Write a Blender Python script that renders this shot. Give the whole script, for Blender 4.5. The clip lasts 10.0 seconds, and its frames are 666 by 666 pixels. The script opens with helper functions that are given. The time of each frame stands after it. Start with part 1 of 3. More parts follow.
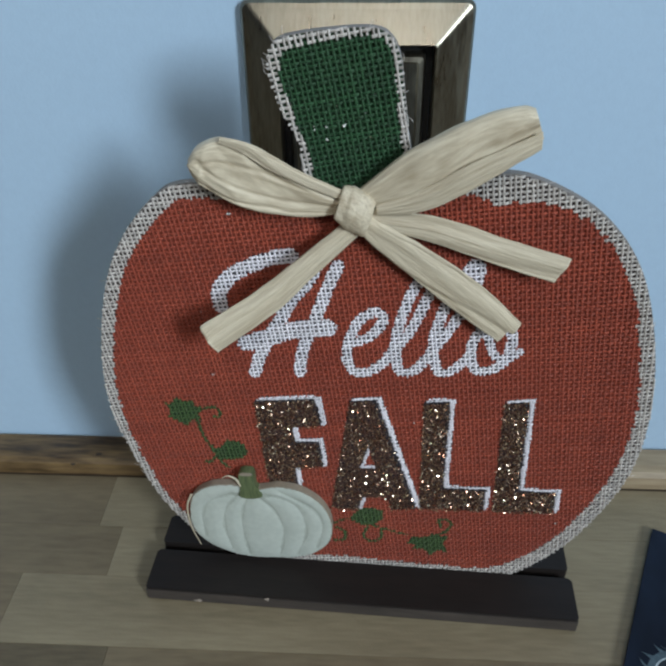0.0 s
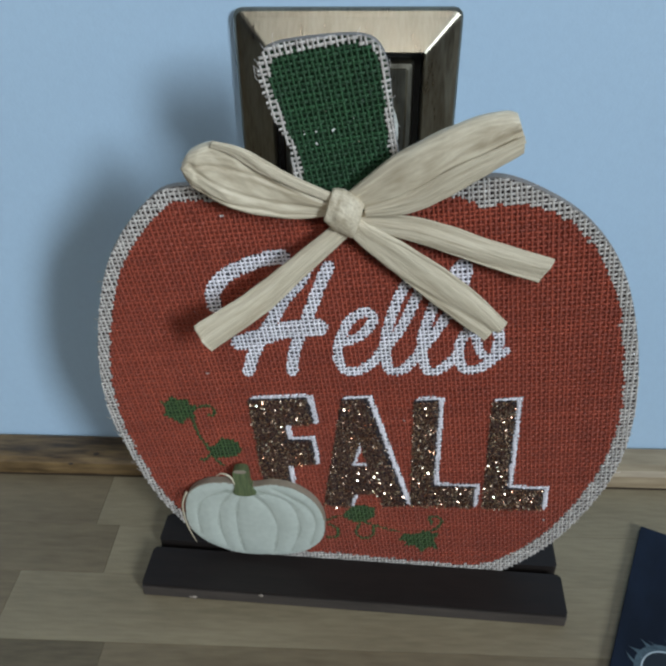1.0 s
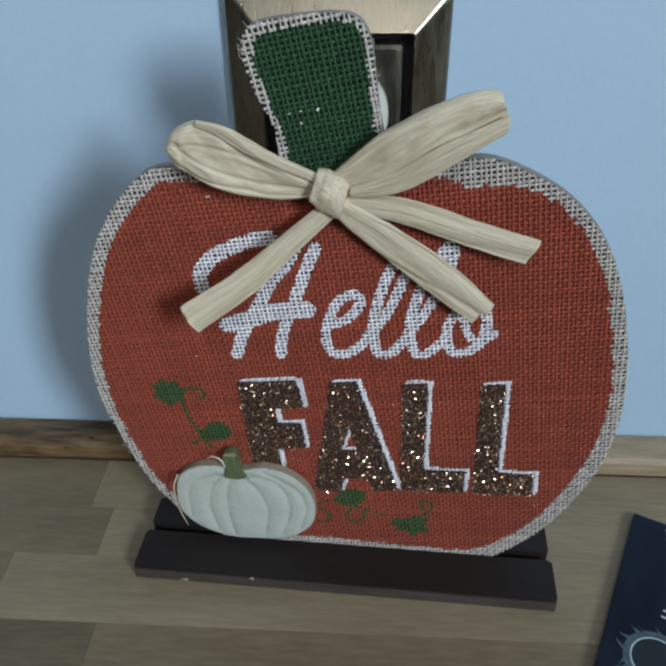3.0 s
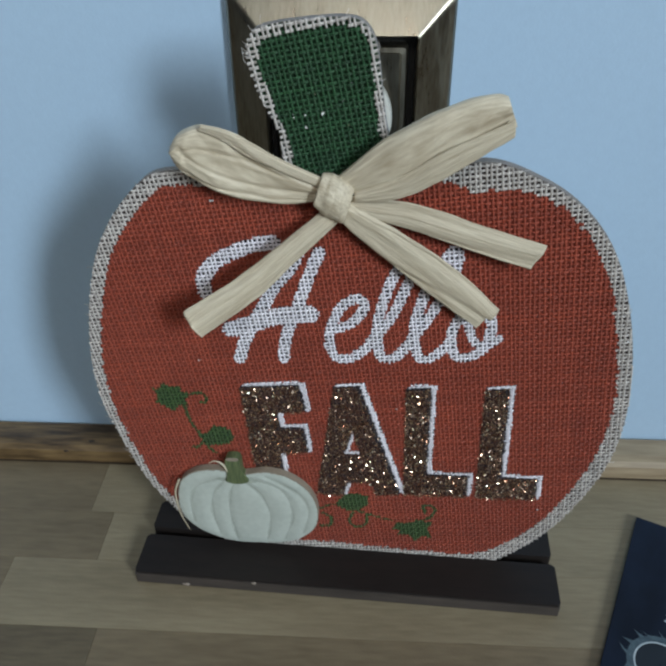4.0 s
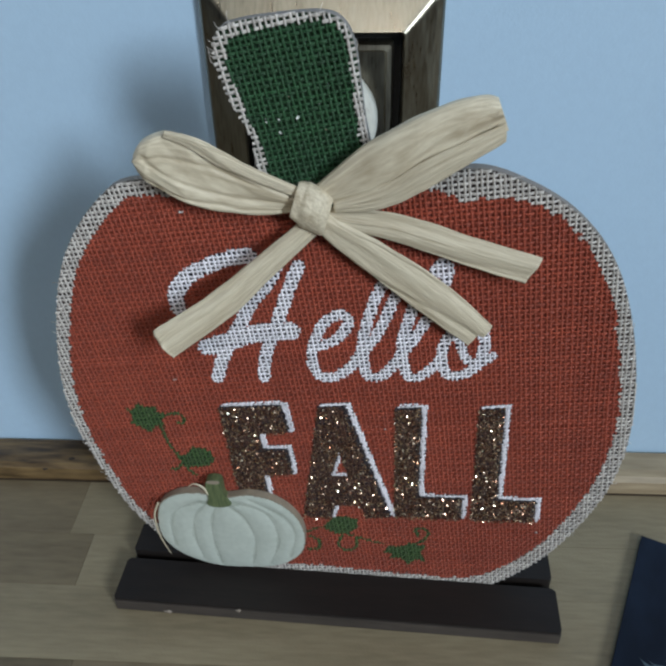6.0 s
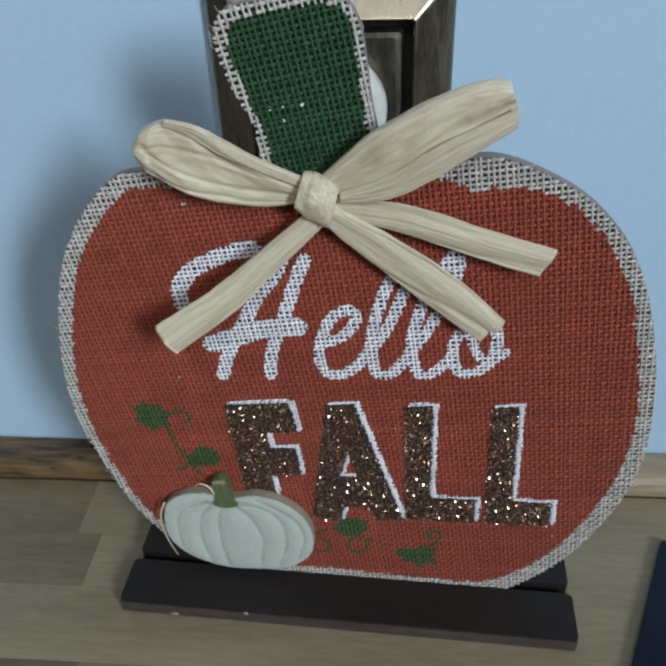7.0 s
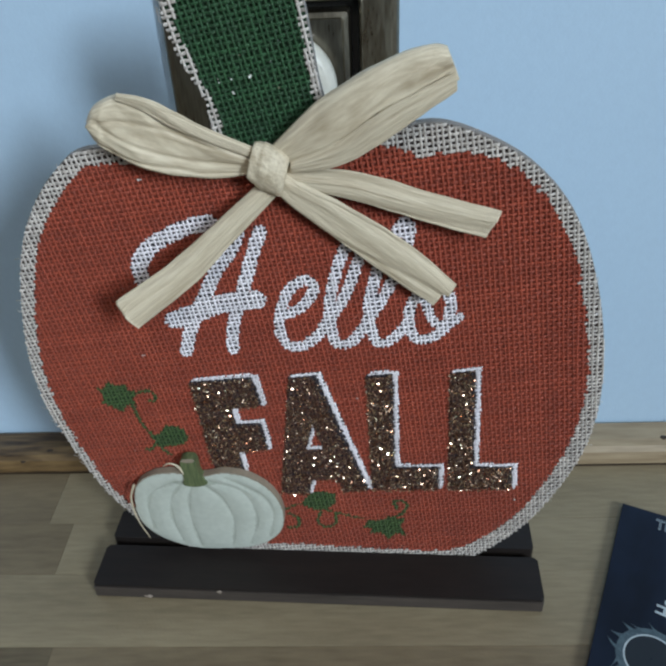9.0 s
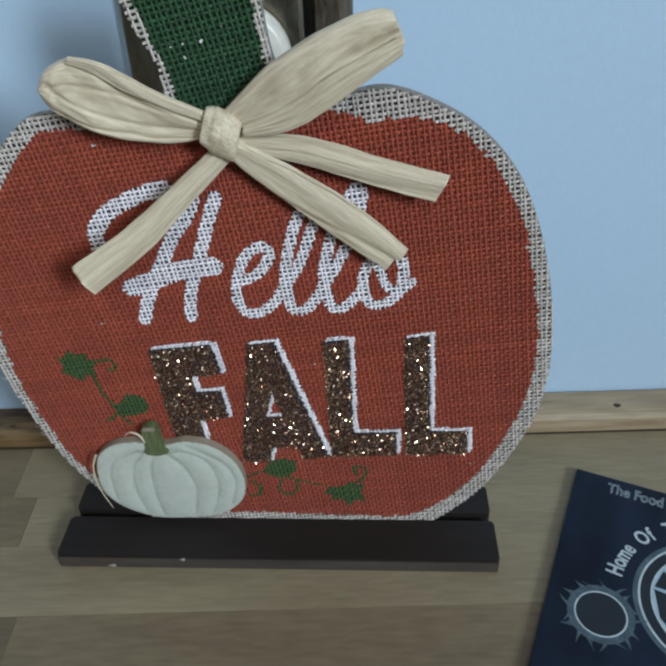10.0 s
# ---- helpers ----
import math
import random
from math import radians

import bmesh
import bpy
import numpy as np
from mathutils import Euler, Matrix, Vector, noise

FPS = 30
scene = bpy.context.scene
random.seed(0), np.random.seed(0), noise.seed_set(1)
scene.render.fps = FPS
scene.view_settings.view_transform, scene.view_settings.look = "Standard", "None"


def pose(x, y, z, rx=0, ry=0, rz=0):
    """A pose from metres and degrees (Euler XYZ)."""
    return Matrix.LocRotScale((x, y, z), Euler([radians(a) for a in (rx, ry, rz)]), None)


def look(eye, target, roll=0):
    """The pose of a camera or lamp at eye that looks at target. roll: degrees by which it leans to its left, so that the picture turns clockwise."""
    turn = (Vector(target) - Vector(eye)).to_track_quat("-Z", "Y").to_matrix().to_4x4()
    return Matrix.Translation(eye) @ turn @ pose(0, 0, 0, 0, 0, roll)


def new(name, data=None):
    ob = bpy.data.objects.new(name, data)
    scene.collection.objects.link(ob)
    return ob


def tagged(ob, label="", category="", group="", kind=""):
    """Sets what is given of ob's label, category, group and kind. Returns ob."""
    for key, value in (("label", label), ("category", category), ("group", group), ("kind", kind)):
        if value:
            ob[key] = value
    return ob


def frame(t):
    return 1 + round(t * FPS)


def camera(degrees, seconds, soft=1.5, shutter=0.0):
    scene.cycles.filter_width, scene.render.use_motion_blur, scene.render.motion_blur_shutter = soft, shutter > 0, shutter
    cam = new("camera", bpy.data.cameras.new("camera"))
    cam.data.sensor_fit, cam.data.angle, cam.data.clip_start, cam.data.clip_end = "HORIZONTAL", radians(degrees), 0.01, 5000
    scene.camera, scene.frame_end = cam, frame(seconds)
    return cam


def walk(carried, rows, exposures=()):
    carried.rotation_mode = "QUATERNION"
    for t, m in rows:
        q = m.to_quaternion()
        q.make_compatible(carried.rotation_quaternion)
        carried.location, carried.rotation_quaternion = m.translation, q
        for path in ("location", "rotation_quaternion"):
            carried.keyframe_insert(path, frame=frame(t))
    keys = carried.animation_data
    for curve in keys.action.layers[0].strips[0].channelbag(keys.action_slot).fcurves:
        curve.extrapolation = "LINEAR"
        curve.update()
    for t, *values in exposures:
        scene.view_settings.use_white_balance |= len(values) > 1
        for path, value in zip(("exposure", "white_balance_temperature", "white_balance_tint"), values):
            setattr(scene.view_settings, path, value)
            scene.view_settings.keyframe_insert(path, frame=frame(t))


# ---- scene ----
cam = camera(48.61, 10.0, soft=2.8)
PATH = [
    (0, (-0.0026, -0.1909, 0.2656), (-0.1658, 1.4121, -0.9192), -0.75),
    (0.5, (-0.0006, -0.1932, 0.2649), (-0.1658, 1.4111, -0.9179), -0.80),
    (1, (0.0006, -0.1964, 0.2674), (-0.1612, 1.4153, -0.9057), -0.76),
    (1.5, (0.0016, -0.1951, 0.2675), (-0.1660, 1.4132, -0.9096), -0.68),
    (2, (0.0046, -0.1952, 0.2640), (-0.1633, 1.4023, -0.9276), -0.68),
    (2.5, (0.0069, -0.1976, 0.2686), (-0.1746, 1.4080, -0.9101), -0.98),
    (2.7, (0.0080, -0.1975, 0.2644), (-0.1780, 1.4001, -0.9244), -1.01),
    (4, (0.0052, -0.1955, 0.2651), (-0.1708, 1.4014, -0.9260), -0.81),
    (4.5, (0.0052, -0.1920, 0.2634), (-0.1759, 1.3976, -0.9368), -0.80),
    (5, (0.0086, -0.1872, 0.2640), (-0.1724, 1.4044, -0.9335), -0.96),
    (5.5, (0.0111, -0.1815, 0.2611), (-0.1719, 1.4066, -0.9407), -1.19),
    (5.7, (0.0107, -0.1792, 0.2627), (-0.1746, 1.4087, -0.9390), -1.44),
    (6.8, (0.0089, -0.1782, 0.2529), (-0.1745, 1.4269, -0.9261), -1.41),
    (7, (0.0122, -0.1742, 0.2557), (-0.2186, 1.4138, -0.9379), -2.42),
    (7.5, (0.0069, -0.1783, 0.2513), (-0.2087, 1.4286, -0.9198), -3.30),
    (8, (0.0131, -0.1803, 0.2498), (-0.1793, 1.4298, -0.9209), -3.14),
    (8.5, (0.0136, -0.1787, 0.2493), (-0.1829, 1.4148, -0.9432), -3.05),
    (9, (0.0181, -0.1851, 0.2498), (-0.1475, 1.4221, -0.9291), -3.12),
    (9.5, (0.0172, -0.1837, 0.2492), (-0.1262, 1.4020, -0.9612), -2.86),
    (10, (0.0240, -0.1928, 0.2464), (-0.0711, 1.4006, -0.9586), -2.11),
]
EXPOSURES = [(0, -0.30), (2, -0.36), (5.5, -0.35), (7, -0.31), (8.5, -0.20), (10, -0.25)]
walk(cam, [(t, look(eye, target, roll)) for t, eye, target, roll in PATH], EXPOSURES)

# ---- light ----
world = bpy.data.worlds.new("room_world")
scene.world = world
world.use_nodes = True
wn = world.node_tree.nodes
sky = wn.new("ShaderNodeTexSky")
sky.sky_type, sky.sun_disc = "NISHITA", False
sky.sun_elevation, sky.sun_rotation = radians(32), radians(120)
world.node_tree.links.new(sky.outputs["Color"], wn["Background"].inputs["Color"])
wn["Background"].inputs["Strength"].default_value = 0.1

# the wall, its ledge and the table stand 2.8 degrees askew to the sign
WALL = pose(0, 0.0677, 0, 0, 0, 2.8)


def area_light(name, m, sx, sy, watts, color):
    data = bpy.data.lights.new(name, "AREA")
    data.shape, data.size, data.size_y, data.energy, data.color = "RECTANGLE", sx, sy, watts, color
    ob = new(name, data)
    ob.matrix_world = m
    return ob


# daylight through the window beside the table, and a ceiling lamp behind the camera
WINDOW = (0.95, -1.36, 0.86)
area_light("window_daylight", WALL @ look((WINDOW[0] + 0.02, WINDOW[1], WINDOW[2]), (WINDOW[0] - 1, WINDOW[1], WINDOW[2])), 0.46, 0.54, 50, (0.785, 0.92, 1.03))
area_light("ceiling_lamp_light", WALL @ look((0.02, -1.92, 1.90), (0.02, -1.92, 0)), 0.42, 0.42, 13.5, (1.0, 0.97, 0.93))


# ---- materials ----
def material(name, color, rough=0.6, metal=0.0, color2=None, scale=(60, 60, 60), fine=6.0, bump=0.0, bump_scale=None,
             mix=(0.35, 0.65), spread=0.0, sheen=0.0, coat=0.0, rough2=None, specular=0.5, along="Object"):
    m = bpy.data.materials.new(name)
    m.use_nodes = True
    nt = m.node_tree
    b = nt.nodes["Principled BSDF"]
    b.inputs["Roughness"].default_value, b.inputs["Metallic"].default_value = rough, metal
    b.inputs["Sheen Weight"].default_value, b.inputs["Coat Weight"].default_value = sheen, coat
    b.inputs["Specular IOR Level"].default_value = specular
    co = nt.nodes.new("ShaderNodeTexCoord")
    mp = nt.nodes.new("ShaderNodeMapping")
    mp.inputs["Scale"].default_value = scale
    nt.links.new(co.outputs[along], mp.inputs["Vector"])
    info = nt.nodes.new("ShaderNodeObjectInfo")
    shift = nt.nodes.new("ShaderNodeVectorMath")
    shift.operation = "MULTIPLY_ADD"
    shift.inputs[1].default_value = (37.0, 91.0, 53.0)
    nt.links.new(info.outputs["Random"], shift.inputs[0])
    nt.links.new(mp.outputs["Vector"], shift.inputs[2])
    big = nt.nodes.new("ShaderNodeTexNoise")
    big.inputs["Scale"].default_value, big.inputs["Detail"].default_value = 1.0, 4.0
    small = nt.nodes.new("ShaderNodeTexNoise")
    small.inputs["Scale"].default_value, small.inputs["Detail"].default_value = fine, 5.0
    for n in (big, small):
        nt.links.new(shift.outputs["Vector"], n.inputs["Vector"])
    both = nt.nodes.new("ShaderNodeMix")
    both.data_type = "FLOAT"
    both.inputs[0].default_value = 0.5
    nt.links.new(big.outputs["Fac"], both.inputs[2])
    nt.links.new(small.outputs["Fac"], both.inputs[3])
    ramp = nt.nodes.new("ShaderNodeValToRGB")
    ramp.color_ramp.elements[0].position, ramp.color_ramp.elements[1].position = mix
    c2 = color2 or tuple(c * 0.75 for c in color)
    ramp.color_ramp.elements[0].color, ramp.color_ramp.elements[1].color = (*c2, 1), (*color, 1)
    nt.links.new(both.outputs[0], ramp.inputs["Fac"])
    tint = ramp.outputs["Color"]
    if spread:
        hsv = nt.nodes.new("ShaderNodeHueSaturation")
        mr = nt.nodes.new("ShaderNodeMapRange")
        mr.inputs["To Min"].default_value, mr.inputs["To Max"].default_value = 1 - spread, 1 + spread
        geo = nt.nodes.new("ShaderNodeNewGeometry")
        nt.links.new(geo.outputs["Random Per Island"], mr.inputs["Value"])
        nt.links.new(mr.outputs["Result"], hsv.inputs["Value"])
        nt.links.new(tint, hsv.inputs["Color"])
        tint = hsv.outputs["Color"]
    nt.links.new(tint, b.inputs["Base Color"])
    if rough2 is not None:
        rr = nt.nodes.new("ShaderNodeMapRange")
        rr.inputs["From Min"].default_value, rr.inputs["From Max"].default_value = 0.3, 0.7
        rr.inputs["To Min"].default_value, rr.inputs["To Max"].default_value = rough, rough2
        nt.links.new(both.outputs[0], rr.inputs["Value"])
        nt.links.new(rr.outputs["Result"], b.inputs["Roughness"])
    if bump:
        bp = nt.nodes.new("ShaderNodeBump")
        bp.inputs["Strength"].default_value, bp.inputs["Distance"].default_value = bump, 0.0006
        src = small
        if bump_scale:
            src = nt.nodes.new("ShaderNodeTexNoise")
            src.inputs["Scale"].default_value, src.inputs["Detail"].default_value = bump_scale, 3.0
            nt.links.new(co.outputs["Object"], src.inputs["Vector"])
        nt.links.new(src.outputs["Fac"], bp.inputs["Height"])
        nt.links.new(bp.outputs["Normal"], b.inputs["Normal"])
    return m


M_WALL = material("pale_blue_wall_paint", (0.475, 0.640, 0.805), 0.75, color2=(0.450, 0.608, 0.770), scale=(9, 9, 9), fine=40, bump=0.12, bump_scale=900)
M_PLAIN = material("white_paint", (0.70, 0.70, 0.67), 0.8, scale=(3, 3, 3))
M_ROOM = material("dim_unseen_walls", (0.235, 0.245, 0.26), 0.8, scale=(3, 3, 3))
M_FLOOR = material("floor_boards", (0.20, 0.13, 0.08), 0.5, scale=(2, 30, 2))
OAK = dict(scale=(8, 52, 52), fine=11.0, bump=0.30, bump_scale=900, mix=(0.26, 0.74), rough2=0.66, specular=0.35)
M_TABLE = material("greyed_oak_top", (0.325, 0.264, 0.168), 0.46, color2=(0.185, 0.144, 0.088), **OAK)
M_TABLE2 = material("darker_oak_top", (0.245, 0.190, 0.118), 0.48, color2=(0.125, 0.092, 0.054), **OAK)
M_TABLE3 = material("shaded_oak_top", (0.205, 0.160, 0.098), 0.5, color2=(0.090, 0.067, 0.040), **OAK)
M_TABLE4 = material("pale_oak_top", (0.360, 0.298, 0.198), 0.46, color2=(0.215, 0.170, 0.108), **OAK)
M_LEDGE = material("varnished_ledge_wood", (0.225, 0.142, 0.062), 0.38, color2=(0.040, 0.022, 0.010), scale=(20, 120, 120), fine=3.2, bump=0.15, mix=(0.36, 0.63), rough2=0.52)
M_LEDGE2 = material("pale_ledge_wood", (0.40, 0.31, 0.20), 0.42, color2=(0.215, 0.150, 0.088), scale=(14, 120, 120), fine=3.2, bump=0.15, mix=(0.36, 0.62), rough2=0.55)
M_KNOT_SHADE = material("knot_and_gap_shade", (0.045, 0.028, 0.018), 0.6, scale=(400, 400, 400))
M_BASE = material("dark_brown_painted_wood", (0.019, 0.0140, 0.0122), 0.6, color2=(0.013, 0.0098, 0.0088), scale=(30, 220, 220), fine=4, bump=0.10, rough2=0.66, specular=0.3)
M_EDGE = material("lighter_brown_edge", (0.075, 0.060, 0.052), 0.6, color2=(0.042, 0.034, 0.030), scale=(25, 300, 200), fine=5)
M_CHIP = material("bare_wood_chip", (0.35, 0.29, 0.24), 0.8, scale=(900, 900, 900))
M_BOARD = material("fibreboard", (0.25, 0.225, 0.20), 0.85, color2=(0.22, 0.20, 0.19), scale=(200, 200, 200), fine=5, bump=0.2)
M_BACKING = material("dark_board_face", (0.042, 0.024, 0.022), 0.9, color2=(0.028, 0.017, 0.016), scale=(150, 150, 150))
M_SOAK_RED = material("paint_soaked_board", (0.285, 0.051, 0.026), 0.75, color2=(0.190, 0.035, 0.019), scale=(150, 150, 150))
M_SOAK_NAVY = material("bare_dark_board", (0.026, 0.021, 0.036), 0.9, color2=(0.019, 0.016, 0.026), scale=(150, 150, 150))
M_SOAK_GREEN = material("green_soaked_board", (0.012, 0.044, 0.015), 0.9, scale=(150, 150, 150))
THREAD = dict(fine=5, bump=0.5, bump_scale=3500, spread=0.16, specular=0.35, sheen=0.15)
M_ORANGE = material("rust_orange_painted_thread", (0.365, 0.065, 0.031), 0.42, color2=(0.280, 0.047, 0.023), scale=(45, 45, 45), **THREAD)
M_WHITE = material("white_painted_thread", (0.93, 0.89, 0.93), 0.55, color2=(0.84, 0.80, 0.86), scale=(90, 90, 90), **THREAD)
M_NATURAL = material("natural_jute_thread", (0.66, 0.61, 0.565), 0.36, color2=(0.45, 0.40, 0.365), scale=(260, 260, 260), **THREAD)
M_GREEN = material("green_painted_thread", (0.021, 0.086, 0.029), 0.42, color2=(0.012, 0.050, 0.018), scale=(60, 60, 60), **THREAD)
M_LEAFGREEN = material("leaf_green_painted_thread", (0.050, 0.100, 0.022), 0.6, color2=(0.035, 0.075, 0.018), scale=(80, 80, 80), **THREAD)
M_NAVY = material("dark_navy_painted_thread", (0.030, 0.022, 0.030), 0.6, color2=(0.022, 0.018, 0.024), scale=(90, 90, 90), **THREAD)
M_BROWN = material("brown_painted_thread", (0.080, 0.029, 0.018), 0.6, color2=(0.052, 0.020, 0.013), scale=(90, 90, 90), **THREAD)
M_FLAKE = material("bronze_glitter", (0.92, 0.70, 0.52), 0.22, 0.95, color2=(0.27, 0.105, 0.058), scale=(700, 700, 700), fine=2, mix=(0.42, 0.58), spread=0.55)
M_SILVER = material("silver_glitter", (0.85, 0.85, 0.85), 0.2, 1.0, scale=(700, 700, 700))
M_GLINT = material("painted_white_glint", (0.97, 0.95, 0.92), 0.3, scale=(700, 700, 700))
M_RAFFIA = material("straw_raffia", (0.72, 0.63, 0.475), 0.40, color2=(0.47, 0.38, 0.26), scale=(2.2, 9, 1), fine=4.5, bump=0.5, mix=(0.33, 0.60), rough2=0.6, specular=0.4, along="UV")
M_PKWHITE = material("cream_white_print", (0.56, 0.60, 0.54), 0.5, color2=(0.49, 0.53, 0.475), scale=(120, 120, 120), fine=4)
M_PKLINE = material("grey_green_print", (0.43, 0.47, 0.405), 0.5, scale=(200, 200, 200))
M_PKSHADE = material("soft_grey_print", (0.49, 0.53, 0.465), 0.5, scale=(200, 200, 200))
M_PKEDGE = material("raw_cutout_edge", (0.34, 0.28, 0.21), 0.8, scale=(300, 300, 300))
M_PKSTEM = material("olive_stem_print", (0.150, 0.185, 0.085), 0.55, color2=(0.075, 0.10, 0.045), scale=(900, 200, 120), fine=2)
M_BRONZE = material("brushed_bronze", (0.285, 0.262, 0.205), 0.24, 1.0, color2=(0.150, 0.122, 0.092), scale=(240, 70, 40), fine=5, bump=0.10, rough2=0.42, mix=(0.25, 0.62))
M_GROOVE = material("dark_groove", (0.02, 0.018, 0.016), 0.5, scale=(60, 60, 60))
M_KNOB = material("white_plastic", (0.72, 0.70, 0.62), 0.35, scale=(40, 40, 40))
M_COVER = material("midnight_blue_gloss_card", (0.0110, 0.0185, 0.040), 0.36, color2=(0.0030, 0.0045, 0.012), scale=(30, 14, 22), fine=3, mix=(0.36, 0.68), specular=0.22)
M_PAGE = material("paper_edge", (0.55, 0.53, 0.50), 0.8, scale=(300, 300, 300))
M_INK = material("pale_grey_ink", (0.58, 0.64, 0.66), 0.4, color2=(0.36, 0.41, 0.43), scale=(250, 250, 250))
M_INKDIM = material("smoky_blue_ink", (0.085, 0.125, 0.145), 0.4, color2=(0.03, 0.048, 0.062), scale=(200, 200, 200))
M_INKBLACK = material("black_ink", (0.006, 0.008, 0.012), 0.35, scale=(200, 200, 200))
M_INKPALE = material("pale_blue_ink", (0.38, 0.52, 0.60), 0.4, scale=(100, 100, 100))
M_GLASS = bpy.data.materials.new("window_glass")
M_GLASS.use_nodes = True
M_GLASS.node_tree.nodes["Principled BSDF"].inputs["Transmission Weight"].default_value = 1.0
M_GLASS.node_tree.nodes["Principled BSDF"].inputs["Roughness"].default_value = 0.02
M_LAMP = bpy.data.materials.new("lit_diffuser")
M_LAMP.use_nodes = True
M_LAMP.node_tree.nodes["Principled BSDF"].inputs["Emission Color"].default_value = (0.95, 0.98, 1, 1)
M_LAMP.node_tree.nodes["Principled BSDF"].inputs["Emission Strength"].default_value = 4.0


# ---- mesh helpers (sign shapes are given in millimetres, x across and z up) ----
def finish(name, me, mats, parent=None, m=None, smooth=False):
    for k in (mats if isinstance(mats, (list, tuple)) else [mats]):
        me.materials.append(k)
    if smooth:
        me.polygons.foreach_set("use_smooth", [True] * len(me.polygons))
    ob = new(name, me)
    if m is not None:
        ob.matrix_world = m
    if parent is not None:
        ob.parent = parent
    return ob


def part(name, bm, mats, parent=None, label="", m=None, smooth=False):
    me = bpy.data.meshes.new(name)
    bmesh.ops.recalc_face_normals(bm, faces=bm.faces)
    bm.to_mesh(me)
    bm.free()
    ob = finish(name, me, mats, parent, m, smooth)
    return tagged(ob, label) if label else ob


def empty(name, label, category, m=None, group="", kind=""):
    ob = new(name)
    if m is not None:
        ob.matrix_world = m
    return tagged(ob, label, category, group, kind)


def box_bm(x0, x1, y0, y1, z0, z1, bevel=0.0, segs=2):
    bm = bmesh.new()
    bmesh.ops.create_cube(bm, size=1)
    for v in bm.verts:
        v.co = Vector(((x0 + x1) / 2 + v.co.x * (x1 - x0), (y0 + y1) / 2 + v.co.y * (y1 - y0), (z0 + z1) / 2 + v.co.z * (z1 - z0)))
    if bevel:
        bmesh.ops.bevel(bm, geom=bm.edges[:], offset=bevel, segments=segs, affect="EDGES", profile=0.6)
    return bm


def spline(pts, n=8, closed=False):
    """Catmull-Rom through the points."""
    p = np.array(pts, float)
    out = []
    k = len(p)
    for i in range(k if closed else k - 1):
        if closed:
            a, b, c, d = p[(i - 1) % k], p[i], p[(i + 1) % k], p[(i + 2) % k]
        else:
            a, b, c, d = p[max(i - 1, 0)], p[i], p[i + 1], p[min(i + 2, k - 1)]
        for s in np.arange(n) / n:
            out.append(0.5 * (2 * b + (c - a) * s + (2 * a - 5 * b + 4 * c - d) * s * s + (3 * b - a - 3 * c + d) * s ** 3))
    if not closed:
        out.append(p[-1])
    return np.array(out)


def inside(x, z, poly):
    hit = np.zeros(x.shape, bool)
    q = np.roll(poly, -1, axis=0)
    for (ax, az), (bx, bz) in zip(poly, q):
        if az == bz:
            continue
        hit ^= ((az > z) != (bz > z)) & (x < (bx - ax) * (z - az) / (bz - az) + ax)
    return hit


def near(x, z, line):
    best = np.full(x.shape, 1e9)
    for (ax, az), (bx, bz) in zip(line[:-1], line[1:]):
        dx, dz = bx - ax, bz - az
        s = np.clip(((x - ax) * dx + (z - az) * dz) / max(dx * dx + dz * dz, 1e-9), 0, 1)
        best = np.minimum(best, np.hypot(x - ax - s * dx, z - az - s * dz))
    return best


def slab(poly, y0, y1, bevel=0.0):
    """A plate of the given outline (mm) between the depths y0 and y1 (mm)."""
    bm = bmesh.new()
    front = [bm.verts.new((x / 1000, y0 / 1000, z / 1000)) for x, z in poly]
    back = [bm.verts.new((x / 1000, y1 / 1000, z / 1000)) for x, z in poly]
    f = bm.faces.new(front)
    bm.faces.new(back[::-1])
    for i in range(len(poly)):
        bm.faces.new((front[i], back[i], back[i - 1], front[i - 1]))
    if bevel:
        bmesh.ops.bevel(bm, geom=list(f.edges), offset=bevel / 1000, segments=2, affect="EDGES", profile=0.6)
    return bm


def mesh_np(name, verts, quads, index):
    me = bpy.data.meshes.new(name)
    me.vertices.add(len(verts))
    me.vertices.foreach_set("co", np.ascontiguousarray(verts, dtype=np.float32).ravel())
    me.loops.add(quads.size)
    me.loops.foreach_set("vertex_index", np.ascontiguousarray(quads, dtype=np.int32).ravel())
    me.polygons.add(len(quads))
    me.polygons.foreach_set("loop_start", np.arange(0, quads.size, 4, dtype=np.int32))
    me.polygons.foreach_set("material_index", np.ascontiguousarray(index, dtype=np.int32))
    me.polygons.foreach_set("use_smooth", np.ones(len(quads), bool))
    me.update(calc_edges=True)
    me.validate()
    return me


